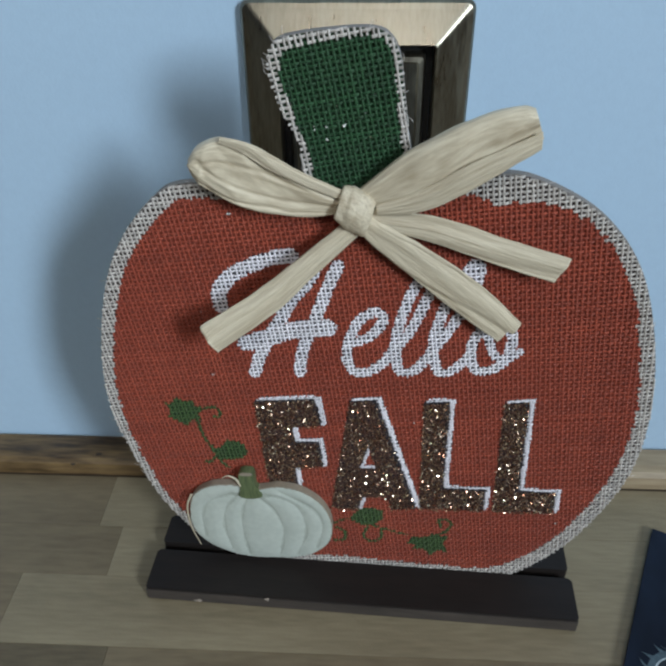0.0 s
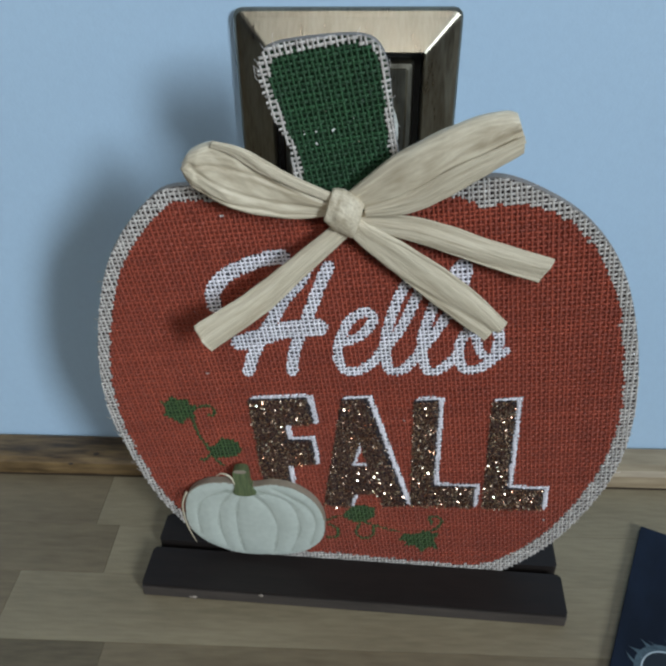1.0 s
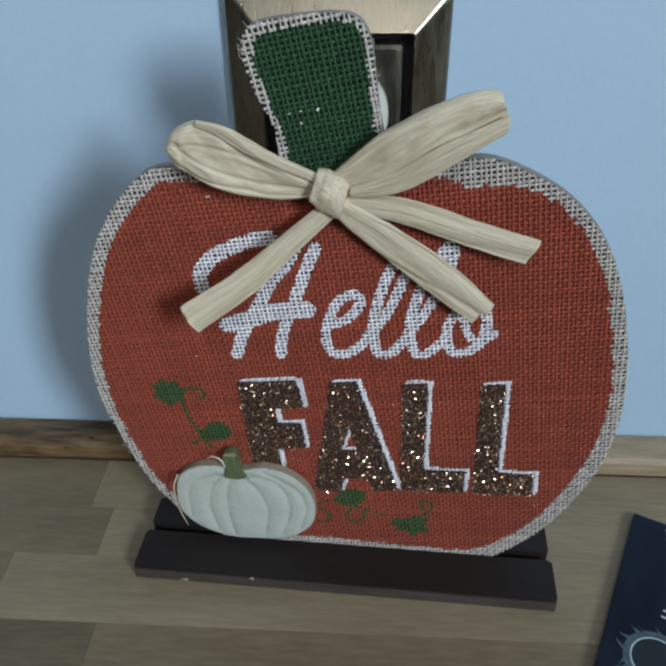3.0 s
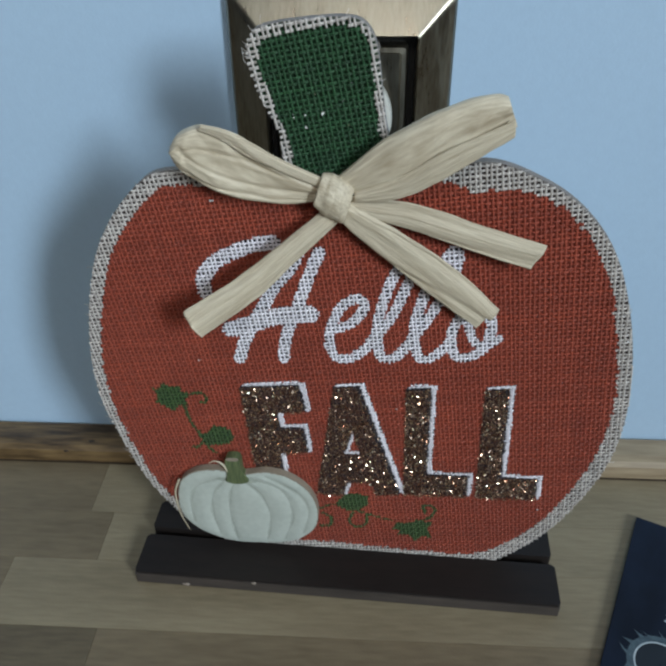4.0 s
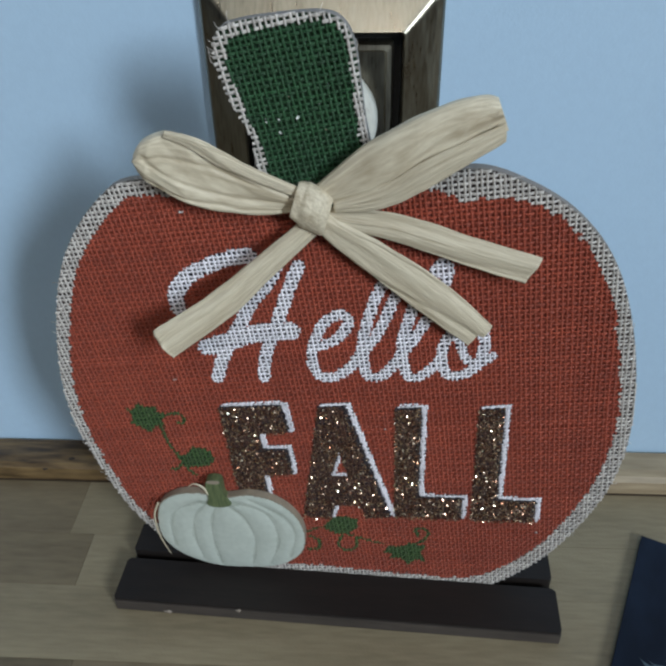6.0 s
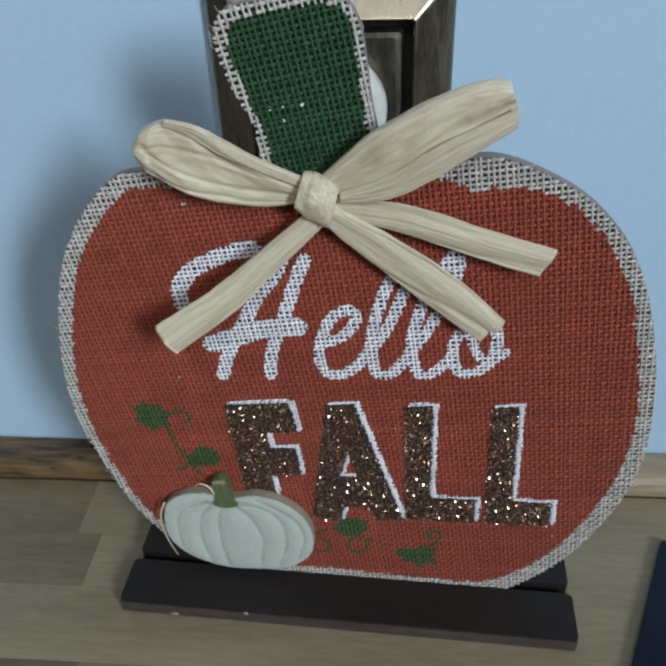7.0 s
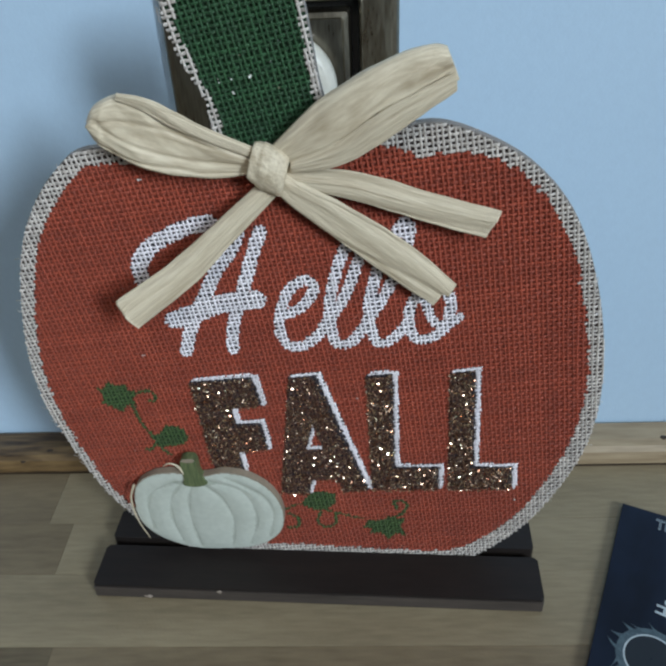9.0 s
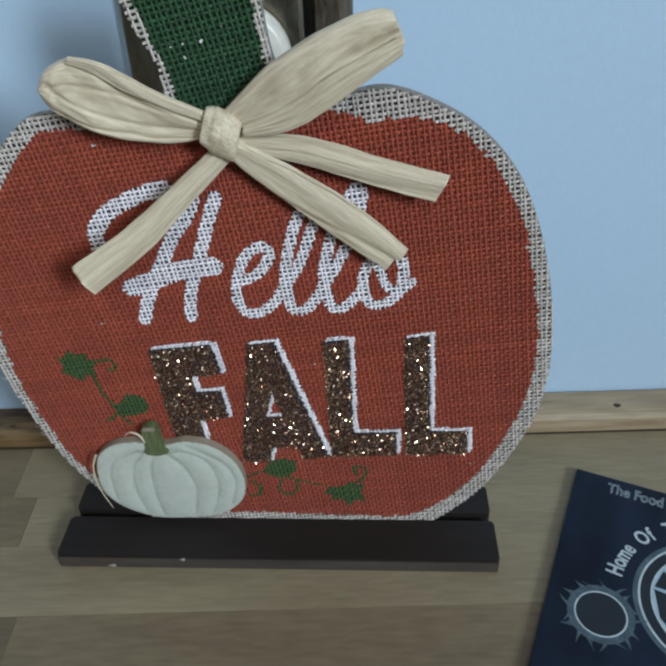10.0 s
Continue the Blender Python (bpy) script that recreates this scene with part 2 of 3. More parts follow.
def weave(name, outline, pitch, turn, paint, mats, parent, label, seed, fill=0.54):
    """Plain-woven cloth over an outline (mm): every thread is a rounded strand going over and under the others; paint(x, z) gives each piece its material."""
    rng = np.random.default_rng(seed)
    mid = outline.mean(axis=0)
    half = np.abs(outline - mid).max() + 4
    n = int(half / pitch)
    seg = 4
    ca, sa = math.cos(radians(turn)), math.sin(radians(turn))
    along = np.arange(-n * seg, n * seg + 1) * pitch / seg
    verts, quads, index, count = [], [], [], 0
    for family in (0, 1):
        for j in range(-n, n + 1):
            centre = j * pitch + 0.10 * pitch * np.sin(along * 0.11 + rng.uniform(0, 6)) + rng.normal(0, 0.05 * pitch)
            wide = pitch * (fill if family == 0 else fill - 0.08) * (0.5 + 0.05 * np.sin(along * 0.7 + rng.uniform(0, 6))) * rng.uniform(0.88, 1.08)
            lift = 0.42 + (0.26 if family == 0 else 0.10) * np.cos(np.pi * along / pitch + np.pi * (j + family)) + rng.normal(0, 0.025, along.size)
            rows = []
            for side, drop in ((-1, -0.20), (-0.5, 0.10), (0.5, 0.10), (1, -0.20)):
                u, v = (along, centre + side * wide) if family == 0 else (centre + side * wide, along)
                rows.append(np.stack([mid[0] + ca * u - sa * v, -(lift + drop), mid[1] + sa * u + ca * v], axis=1))
            grid = np.stack(rows, axis=1)
            m = along.size
            base = np.arange(m - 1)
            c = (grid[:-1, 1] + grid[1:, 2]) / 2
            keep = inside(c[:, 0], c[:, 2], outline)
            if not keep.any():
                continue
            colour = paint(c[:, 0], c[:, 2])
            for k in range(3):
                q = np.stack([base * 4 + k, (base + 1) * 4 + k, (base + 1) * 4 + k + 1, base * 4 + k + 1], axis=1)[keep]
                quads.append((q if family == 0 else q[:, ::-1]) + count)
                index.append(colour[keep])
            verts.append(grid.reshape(-1, 3))
            count += m * 4
    verts, quads, index = np.concatenate(verts) / 1000, np.concatenate(quads), np.concatenate(index)
    used, back = np.unique(quads, return_inverse=True)
    return tagged(finish(name, mesh_np(name, verts[used], back.reshape(-1, 4), index), mats, parent), label, kind="stuff")


def flakes(name, poly, holes, count, size, depth, mat, parent, seed, label):
    """Loose glitter: small tilted flakes strewn over an outline (mm)."""
    rng = np.random.default_rng(seed)
    lo, hi = poly.min(axis=0), poly.max(axis=0)
    p = rng.uniform(lo, hi, (count * 4, 2))
    ok = inside(p[:, 0], p[:, 1], poly)
    for h in holes:
        ok &= ~inside(p[:, 0], p[:, 1], h)
    p = p[ok][:count]
    k = len(p)
    c = np.stack([p[:, 0], -depth - rng.uniform(0, 0.35, k), p[:, 1]], axis=1)
    normal = np.stack([rng.normal(0, 0.42, k), -np.ones(k), rng.normal(0, 0.42, k)], axis=1)
    normal /= np.linalg.norm(normal, axis=1)[:, None]
    a = np.cross(normal, rng.normal(0, 1, (k, 3)))
    a /= np.linalg.norm(a, axis=1)[:, None]
    b = np.cross(normal, a)
    s = (size * rng.uniform(0.5, 1.15, k))[:, None] / 2
    v = np.stack([c - a * s - b * s, c + a * s - b * s, c + a * s + b * s, c - a * s + b * s], axis=1).reshape(-1, 3) / 1000
    me = mesh_np(name, v, np.arange(4 * k).reshape(-1, 4), np.zeros(k, int))
    me.polygons.foreach_set("use_smooth", np.zeros(k, bool))
    return tagged(finish(name, me, mat, parent), label, kind="stuff")


def wire(name, pts, r, mat, parent, label="", taper=False):
    """A round strand through points (mm)."""
    p = spline(pts, 6) / 1000
    bm = bmesh.new()
    rings = []
    for i, c in enumerate(p):
        d = Vector(p[min(i + 1, len(p) - 1)] - p[max(i - 1, 0)]).normalized()
        a = d.orthogonal().normalized()
        b = d.cross(a)
        rr = r / 1000 * (1 - 0.7 * i / (len(p) - 1) if taper else 1)
        rings.append([bm.verts.new(Vector(c) + rr * (math.cos(t) * a + math.sin(t) * b)) for t in np.arange(6) * math.pi / 3])
    for q, s in zip(rings[:-1], rings[1:]):
        best = min(range(6), key=lambda o: sum((q[i].co - s[(i + o) % 6].co).length for i in range(6)))
        for i in range(6):
            bm.faces.new((q[i], q[(i + 1) % 6], s[(i + 1 + best) % 6], s[(i + best) % 6]))
    bm.faces.new(rings[0])
    bm.faces.new(rings[-1][::-1])
    return part(name, bm, mat, parent, label, smooth=True)


# ---- the room ----
U0, U1, V0, Z0, Z1 = -3.2, 0.95, -4.6, -0.75, 1.95


def structure(name, bm, mat, label, category):
    return tagged(part(name, bm, mat, m=WALL), label, category, kind="structure")


structure("wall_back", box_bm(U0 - 0.1, U1 + 0.1, 0, 0.1, Z0, Z1), M_WALL, "smooth pale blue painted wall behind the ledge", "wall")
# left, front and right walls are unseen, their dark tone added against bounce
structure("wall_left", box_bm(U0 - 0.1, U0, V0, 0, Z0, Z1), M_ROOM, "plain unseen side wall, darkened to cut bounced light", "wall")
structure("wall_front", box_bm(U0 - 0.1, U1 + 0.1, V0 - 0.1, V0, Z0, Z1), M_ROOM, "plain unseen wall, darkened to cut bounced light", "wall")
structure("ceiling", box_bm(U0 - 0.1, U1 + 0.1, V0 - 0.1, 0.1, Z1, Z1 + 0.1), M_PLAIN, "plain white painted ceiling", "ceiling")
structure("floor", box_bm(U0 - 0.1, U1 + 0.1, V0 - 0.1, 0.1, Z0 - 0.1, Z0), M_FLOOR, "plain brown wooden floor", "floor")
# the window wall: four pieces round the opening
wv, wz, ww, wh = WINDOW[1], WINDOW[2], 0.54, 0.64
right = bmesh.new()
for y0, y1, z0, z1 in ((V0, wv - ww / 2, Z0, Z1), (wv + ww / 2, 0, Z0, Z1), (wv - ww / 2, wv + ww / 2, Z0, wz - wh / 2), (wv - ww / 2, wv + ww / 2, wz + wh / 2, Z1)):
    piece = bpy.data.meshes.new("piece")
    b = box_bm(U1, U1 + 0.1, y0, y1, z0, z1)
    b.to_mesh(piece)
    b.free()
    right.from_mesh(piece)
    bpy.data.meshes.remove(piece)
structure("wall_right", right, M_ROOM, "unseen wall with a window opening, darkened to cut bounced light", "wall")
win = empty("window_1", "plain white framed window letting daylight in", "window", WALL, kind="structure")
for y0, y1, z0, z1 in ((wv - ww / 2, wv - ww / 2 + 0.03, wz - wh / 2, wz + wh / 2), (wv + ww / 2 - 0.03, wv + ww / 2, wz - wh / 2, wz + wh / 2),
                       (wv - ww / 2 + 0.03, wv + ww / 2 - 0.03, wz - wh / 2, wz - wh / 2 + 0.03), (wv - ww / 2 + 0.03, wv + ww / 2 - 0.03, wz + wh / 2 - 0.03, wz + wh / 2)):
    part("window_frame", box_bm(U1 + 0.035, U1 + 0.065, y0, y1, z0, z1, 0.003), M_PLAIN, win)
pane = part("pane", box_bm(U1 + 0.048, U1 + 0.052, wv - ww / 2 + 0.03, wv + ww / 2 - 0.03, wz - wh / 2 + 0.03, wz + wh / 2 - 0.03), M_GLASS, win)
pane.visible_shadow = False
lamp = empty("ceiling_lamp", "square white ceiling lamp, switched on", "lamp", WALL)
part("housing", box_bm(-0.22, 0.26, -2.16, -1.68, 1.915, 1.95, 0.004), M_PLAIN, lamp)
part("diffuser", box_bm(-0.20, 0.24, -2.14, -1.70, 1.906, 1.915, 0.002), M_LAMP, lamp)

# ---- table: boards along the wall, and the raised ledge at the wall ----
table = empty("table", "greyed oak plank table top against the wall", "table", WALL, kind="structure")
part("carcass", box_bm(-0.9, 0.92, -0.52, -0.002, Z0, -0.022, 0.004), M_TABLE2, table)
# left pieces of the first four rows: shade there is put into darker oak
rows = ((-0.0470, -0.0020, ((-0.92, M_TABLE2), (-0.133, M_TABLE), (0.35, M_TABLE2), (0.93, None))),
        (-0.0727, -0.04706, ((-0.92, M_TABLE2), (-0.31, M_TABLE2), (-0.122, M_TABLE), (0.33, M_TABLE4), (0.93, None))),
        (-0.1043, -0.07276, ((-0.92, M_TABLE2), (-0.158, M_TABLE), (0.30, M_TABLE4), (0.93, None))),
        (-0.1560, -0.10438, ((-0.92, M_TABLE3), (-0.112, M_TABLE2), (0.27, M_TABLE), (0.93, None))),
        (-0.2070, -0.15606, ((-0.92, M_TABLE), (-0.05, M_TABLE2), (0.55, M_TABLE), (0.93, None))),
        (-0.3050, -0.20706, ((-0.92, M_TABLE2), (-0.3, M_TABLE), (0.93, None))),
        (-0.4100, -0.30506, ((-0.92, M_TABLE), (0.2, M_TABLE2), (0.93, None))),
        (-0.5300, -0.41006, ((-0.92, M_TABLE), (0.93, None))))
for v0, v1, cuts in rows:
    for (u0, mat), (u1, _) in zip(cuts[:-1], cuts[1:]):
        part("plank", box_bm(u0 + 0.00004, u1 - 0.00004, v0, v1, -0.022, 0, 0.00022), mat, table)
profile = [(-0.0172, 0.0007), (-0.0180, 0.0016), (-0.0181, 0.0046), (-0.0173, 0.0080), (-0.0152, 0.0099), (-0.0118, 0.0108), (-0.0016, 0.0111), (-0.0012, 0.0007)]


def ledge_length(u0, u1):
    bm = bmesh.new()
    ends = [[bm.verts.new((u, a, b)) for a, b in profile] for u in (u0, u1)]
    for i in range(len(profile)):
        bm.faces.new((ends[0][i], ends[1][i], ends[1][i - 1], ends[0][i - 1]))
    bm.faces.new(ends[0]), bm.faces.new(ends[1][::-1])
    return bm


ledge = empty("ledge", "varnished wooden strip along the wall, dark brown and pale lengths", "ledge", WALL, kind="structure")
part("dark_length", ledge_length(-0.9, 0.0178), M_LEDGE, ledge, "dark brown grained wood")
part("pale_length", ledge_length(0.018, 0.93), M_LEDGE2, ledge, "pale tan grained wood")
# thin dark strip stands in for the contact shadow between ledge and table
part("joint", box_bm(-0.9, 0.93, -0.0178, -0.0014, 0.0001, 0.0008), M_KNOT_SHADE, ledge, "dark strip painted as the gap shadow under the ledge")
for ku, kv, kz, kr in ((0.1386, -0.0112, 0.01072, 0.0019), (-0.1412, -0.0128, 0.01036, 0.0016), (-0.1530, -0.0172, 0.0078, 0.0012)):
    bm = bmesh.new()
    bmesh.ops.create_uvsphere(bm, u_segments=14, v_segments=8, radius=1)
    for v in bm.verts:
        wob = 1 + 0.25 * math.sin(v.co.x * 4 + ku * 90) * math.cos(v.co.y * 3)
        v.co = Vector((ku + v.co.x * kr * wob, kv + v.co.y * kr * 0.7 * wob, kz + v.co.z * 0.0004))
    part("knot", bm, M_KNOT_SHADE, ledge, "dark knot in the wood", smooth=True)

# ---- wall plate with a round dial ----
plate = empty("wall_plate", "square brushed bronze plate with raised frame on the wall", "switch plate", WALL @ pose(-0.0194, 0, 0.1730))


def square_rings(bm, rings):
    """Square rings (half width, stand-off from the wall) joined one to the next."""
    loops = []
    for h, out, r in rings:
        pts = []
        for cx, cz, a0 in ((1, 1, 0), (-1, 1, 90), (-1, -1, 180), (1, -1, 270)):
            for k in range(4):
                a = radians(a0 + 30 * k)
                pts.append(bm.verts.new((cx * (h - r) + r * math.cos(a), -out, cz * (h - r) + r * math.sin(a))))
        loops.append(pts)
    for a, b in zip(loops[:-1], loops[1:]):
        for i in range(len(a)):
            bm.faces.new((a[i], a[i - 1], b[i - 1], b[i]))
    return loops


bm = bmesh.new()
square_rings(bm, [(0.0376, 0, 0.003), (0.0384, 0.0012, 0.003), (0.0384, 0.0030, 0.0028), (0.0376, 0.0042, 0.0026), (0.0358, 0.0050, 0.002), (0.0268, 0.0104, 0.0012), (0.0262, 0.0107, 0.001), (0.0257, 0.0100, 0.001), (0.0254, 0.0040, 0.001)])
part("frame", bm, M_BRONZE, plate)
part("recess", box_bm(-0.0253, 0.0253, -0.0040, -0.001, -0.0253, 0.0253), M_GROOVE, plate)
bm = bmesh.new()
loops = square_rings(bm, [(0.0228, 0.004, 0.0012), (0.0228, 0.0080, 0.0012), (0.0221, 0.0094, 0.0012), (0.0206, 0.0098, 0.001), (0.0200, 0.0093, 0.001)])
bm.faces.new(loops[-1])
part("panel", bm, M_BRONZE, plate)
bm = bmesh.new()
prof = [(0.0150, 0.0090), (0.0172, 0.0100), (0.0180, 0.0120), (0.0180, 0.0150), (0.0172, 0.0172), (0.0150, 0.0182), (0.0, 0.0186)]
rows = [[bm.verts.new((r * math.cos(t), -o, r * math.sin(t))) for t in np.arange(40) * math.pi / 20] for r, o in prof[:-1]]
tip = bm.verts.new((0, -prof[-1][1], 0))
for a, b in zip(rows[:-1], rows[1:]):
    for i in range(40):
        bm.faces.new((a[i], a[i - 1], b[i - 1], b[i]))
for i in range(40):
    bm.faces.new((rows[-1][i], rows[-1][i - 1], tip))
bm.faces.new(rows[0])
part("dial", bm, M_KNOB, plate, "round off-white plastic dial", smooth=True)

# ---- the pumpkin sign ----
sign = empty("pumpkin_sign", "burlap-covered pumpkin table sign with raffia bow on dark wooden foot", "sign")

BODY = spline([(-25, 172), (-62, 175), (-76, 168), (-89, 151), (-97, 130), (-102, 105), (-102.5, 84), (-99, 66), (-92, 42), (-84, 27), (-74, 14),
               (-56, 5.5), (-20, 6.5), (15, 5), (41, 4), (50, 7), (67, 26.5), (80, 56), (84, 80), (82.5, 104), (77, 129), (68, 152), (56, 167), (42, 176),
               (27, 180.5), (12, 176), (-2, 171)], 6, True)
FIELD = spline([(-24, 169), (-61, 171), (-73, 165), (-86, 148), (-94, 126), (-98.5, 104), (-99, 84), (-96, 66), (-89, 42), (-81, 29), (-71, 18),
                (-54, 10), (-20, 10.5), (15, 9), (39, 9.5), (52, 17.5), (65, 34), (75.5, 60), (79.3, 82), (78.5, 104), (71.5, 134), (65, 150), (54, 165), (42, 172),
                (31, 173), (25, 171.5), (19, 174.5), (10, 175), (-2, 170)], 6, True)
STEM = spline([(-26, 168), (-29.5, 180), (-31, 189), (-35, 197), (-37.6, 205), (-38.2, 210), (-36.5, 214.5), (-32, 216.5), (-22, 218), (-12, 218.6), (-7, 217), (-4, 212),
               (-2.5, 203), (-1.2, 193), (0.5, 183), (0, 168)], 6, True)
STEMFIELD = spline([(-23, 168), (-26.5, 178), (-28, 187), (-31.5, 195), (-34.2, 203), (-35, 209), (-33.5, 212.5), (-29, 214.3), (-19, 216), (-11, 216.6), (-7.5, 214.5), (-5.6, 210),
                    (-4.6, 202), (-3.4, 193), (-2, 183), (-2, 168)], 6, True)

# block letters, white letters set off behind them, script strokes, vines
LETTER_F = np.array([(-50.2, 93.7), (-28.6, 96.2), (-26.4, 83.1), (-36.9, 81.8), (-36.2, 75.0), (-27.6, 75.7), (-26.2, 62.5), (-36.7, 60.8), (-35.8, 46), (-46.9, 46)])
LETTER_A = np.array([(-16.5, 96.4), (-7.4, 97.3), (9.4, 43.0), (0.1, 41.4), (-2.6, 48.2), (-11.4, 47.4), (-13.1, 39.9), (-23.6, 40.0)])
HOLE_A = np.array([(-9.8, 75), (-12.6, 63.2), (-7, 63.6)])
LETTER_L = np.array([(8.9, 97.3), (17.7, 98.2), (18.7, 55.4), (34.3, 56.0), (34.5, 44.1), (10.3, 42.8)])
LETTER_L2 = np.array([(35.8, 99.1), (44.1, 100.3), (46.3, 56.5), (59.8, 56.8), (60.4, 45.1), (37.8, 44.0)])
BLOCKS = [(LETTER_F, []), (LETTER_A, [HOLE_A]), (LETTER_L, []), (LETTER_L2, [])]
SCRIPT = [
    ([(-58.1, 133.3), (-57.8, 139.0), (-53.8, 144.7), (-46.9, 149.0), (-40.2, 151.8), (-34.5, 153.0)], 2.5),
    ([(-27.1, 149.2), (-30.3, 142.9), (-34.8, 137.1), (-40.1, 126.9), (-46.0, 115.2), (-48.8, 106.4)], 2.1),
    ([(-20.3, 150.0), (-23.9, 140.9), (-27.5, 130.2), (-31.0, 120.7), (-32.9, 113.5), (-33.4, 107.6)], 2.0),
    ([(-50.5, 118.8), (-42.5, 122.0), (-33.9, 125.3), (-24.1, 126.7)], 3.3),
    ([(-16.6, 120.8), (-10.2, 123.8), (-6.2, 129.9), (-7.9, 133.6), (-12.6, 131.2), (-16.2, 124.2), (-17.6, 116.3), (-15.6, 109.6), (-10.2, 109.3), (-3.3, 115.9)], 1.75),
    ([(-4.0, 116.4), (2.4, 126.3), (7.0, 138.8), (10.2, 149.7), (8.1, 152.5), (4.2, 145.6), (0.4, 134.4), (-1.9, 121.8), (-0.3, 110.8), (4.2, 110.4), (9.1, 116.8)], 1.75),
    ([(9.1, 117.3), (14.5, 127.1), (19.4, 138.7), (22.1, 149.6), (20.5, 152.7), (16.6, 145.5), (12.6, 135.2), (10.3, 122.6), (12.2, 111.7), (16.7, 111.3), (22.0, 117.7)], 1.75),
    ([(26.5, 130.4), (23.3, 125.2), (22.4, 118.3), (24.6, 112.6), (29.4, 112.6), (33.8, 117.3), (35.0, 125.1), (33.1, 131.6)], 1.75),
    ([(27.2, 126.3), (30.0, 118.8), (34.2, 117.9), (37.7, 120.6)], 1.5),
]
LEAVES = [
    [(-83.1, 91.0), (-80.6, 89.8), (-78.6, 93.0), (-74.9, 91.7), (-72.5, 92.5), (-71.8, 89.5), (-68.3, 88.8), (-71.0, 85.9), (-70.1, 82.5), (-73.7, 82.8), (-75.7, 79.5), (-78.6, 81.7), (-82.3, 83.5), (-81.1, 86.7)],
    [(-67.7, 68.3), (-64.0, 70.2), (-62.0, 73.6), (-58.9, 73.5), (-55.0, 71.7), (-54.4, 67.8), (-56.4, 64.9), (-61.4, 63.1), (-65.5, 63.1), (-66.6, 65.5)],
    [(-16.7, 34.3), (-14.2, 37.9), (-12.3, 40.6), (-9.0, 41.7), (-3.2, 40.3), (-3.5, 35.3), (-6.3, 32.0), (-10.5, 30.7), (-13.9, 32.1)],
    [(6.7, 21.5), (8.5, 26.0), (12.4, 25.7), (16.4, 28.0), (22.8, 27.7), (21.0, 23.3), (23.1, 17.7), (18.8, 18.2), (16.5, 14.7), (13.7, 18.4), (8.9, 18.1), (9.8, 20.8)],
]
VINES = [
    ([(-71.7, 82.3), (-70.3, 75.0), (-67.4, 68.3), (-65.5, 63.4), (-62.6, 59.1)], 0.77),
    ([(-69.5, 88.1), (-65.1, 89.4), (-63.0, 87.8), (-63.6, 84.9), (-65.1, 85.2)], 0.75),
    ([(-67.0, 64.3), (-69.3, 61.4), (-70.9, 61.7)], 0.69),
    ([(-22.3, 31.1), (-16.4, 34.3), (-7.1, 31.1), (1.4, 28.2), (7.3, 26.9)], 0.62),
    ([(-21.5, 28.6), (-18.1, 25.9), (-18.6, 21.1), (-22.4, 20.1)], 0.75),
    ([(-9.1, 30.1), (-10.7, 24.7), (-7.8, 21.4), (-3.9, 23.7), (-3.7, 28.9)], 0.75),
    ([(16.5, 26.9), (21.3, 30.1), (23.2, 34.6), (21.0, 37.6), (18.2, 36.3), (19.7, 33.0)], 0.81),
]


def paint_body(x, z):
    """0 natural, 1 orange, 2 white, 3 leaf green, 4 navy, 5 brown."""
    wob = 0.35 * np.sin(x * 1.7 + z * 0.9) + 0.3 * np.sin(z * 2.3 - x)
    c = np.where(inside(x + wob, z + wob, FIELD), 1, 0)
    for pts, w in VINES:
        c[near(x, z, spline(pts, 5)) < 0.8 * w] = 3
    for leaf in LEAVES:
        c[inside(x, z, np.array(leaf))] = 3
    for pts, w in SCRIPT:
        c[near(x, z, spline(pts, 4)) < w] = 2
    for poly, holes in BLOCKS:
        off = np.zeros(x.shape, bool)
        for s in (0.5, 1.0):
            o = inside(x - 1.7 * s, z - 1.4 * s, poly)
            for h in holes:
                o &= ~inside(x - 1.7 * s, z - 1.4 * s, h)
            off |= o
        c[off] = 2
        own = inside(x, z, poly)
        core = inside(x + 1.3, z + 1.3, poly)
        for h in holes:
            own &= ~inside(x, z, h)
        c[own] = np.where(core[own], 5, 4)
    return c


def paint_stem(x, z):
    wob = 0.3 * np.sin(x * 1.9 + z)
    return np.where(inside(x + wob, z + wob, STEMFIELD), 1, 0)


def grow(poly, d):
    return shrink(poly, -d)


def shrink(poly, d):
    mid = poly.mean(axis=0)
    r = np.linalg.norm(poly - mid, axis=1)[:, None]
    return mid + (poly - mid) * (r - d) / r


part("pumpkin_board", slab(grow(BODY, 0.7), 0.25, 2.9), M_BOARD, sign, "grey-brown fibreboard pumpkin shape")
step = 0.9
gx, gz = np.meshgrid(np.arange(-105, 88, step), np.arange(3, 184, step), indexing="ij")
nx, nz = gx.shape
ii, jj = np.meshgrid(np.arange(nx - 1), np.arange(nz - 1), indexing="ij")
quads = np.stack([ii * nz + jj, (ii + 1) * nz + jj, (ii + 1) * nz + jj + 1, ii * nz + jj + 1], axis=-1).reshape(-1, 4)
cx, cz = gx[:-1, :-1].ravel() + step / 2, gz[:-1, :-1].ravel() + step / 2
keep = inside(cx, cz, grow(BODY, 0.1))
used, back = np.unique(quads[keep], return_inverse=True)
verts = np.stack([gx, np.full(gx.shape, 0.12), gz], axis=-1).reshape(-1, 3) / 1000
finish("board_face", mesh_np("board_face", verts[used], back.reshape(-1, 4), paint_body(cx[keep], cz[keep])), [M_BACKING, M_SOAK_RED, M_SOAK_NAVY, M_SOAK_GREEN, M_SOAK_NAVY, M_SOAK_NAVY], sign)
part("stem_board", slab(shrink(STEM, 0.1), 0.55, 3.4), M_BOARD, sign, "grey-brown fibreboard stem")
part("stem_face", slab(shrink(STEM, 0.3), 0.32, 0.52), M_SOAK_GREEN, sign)
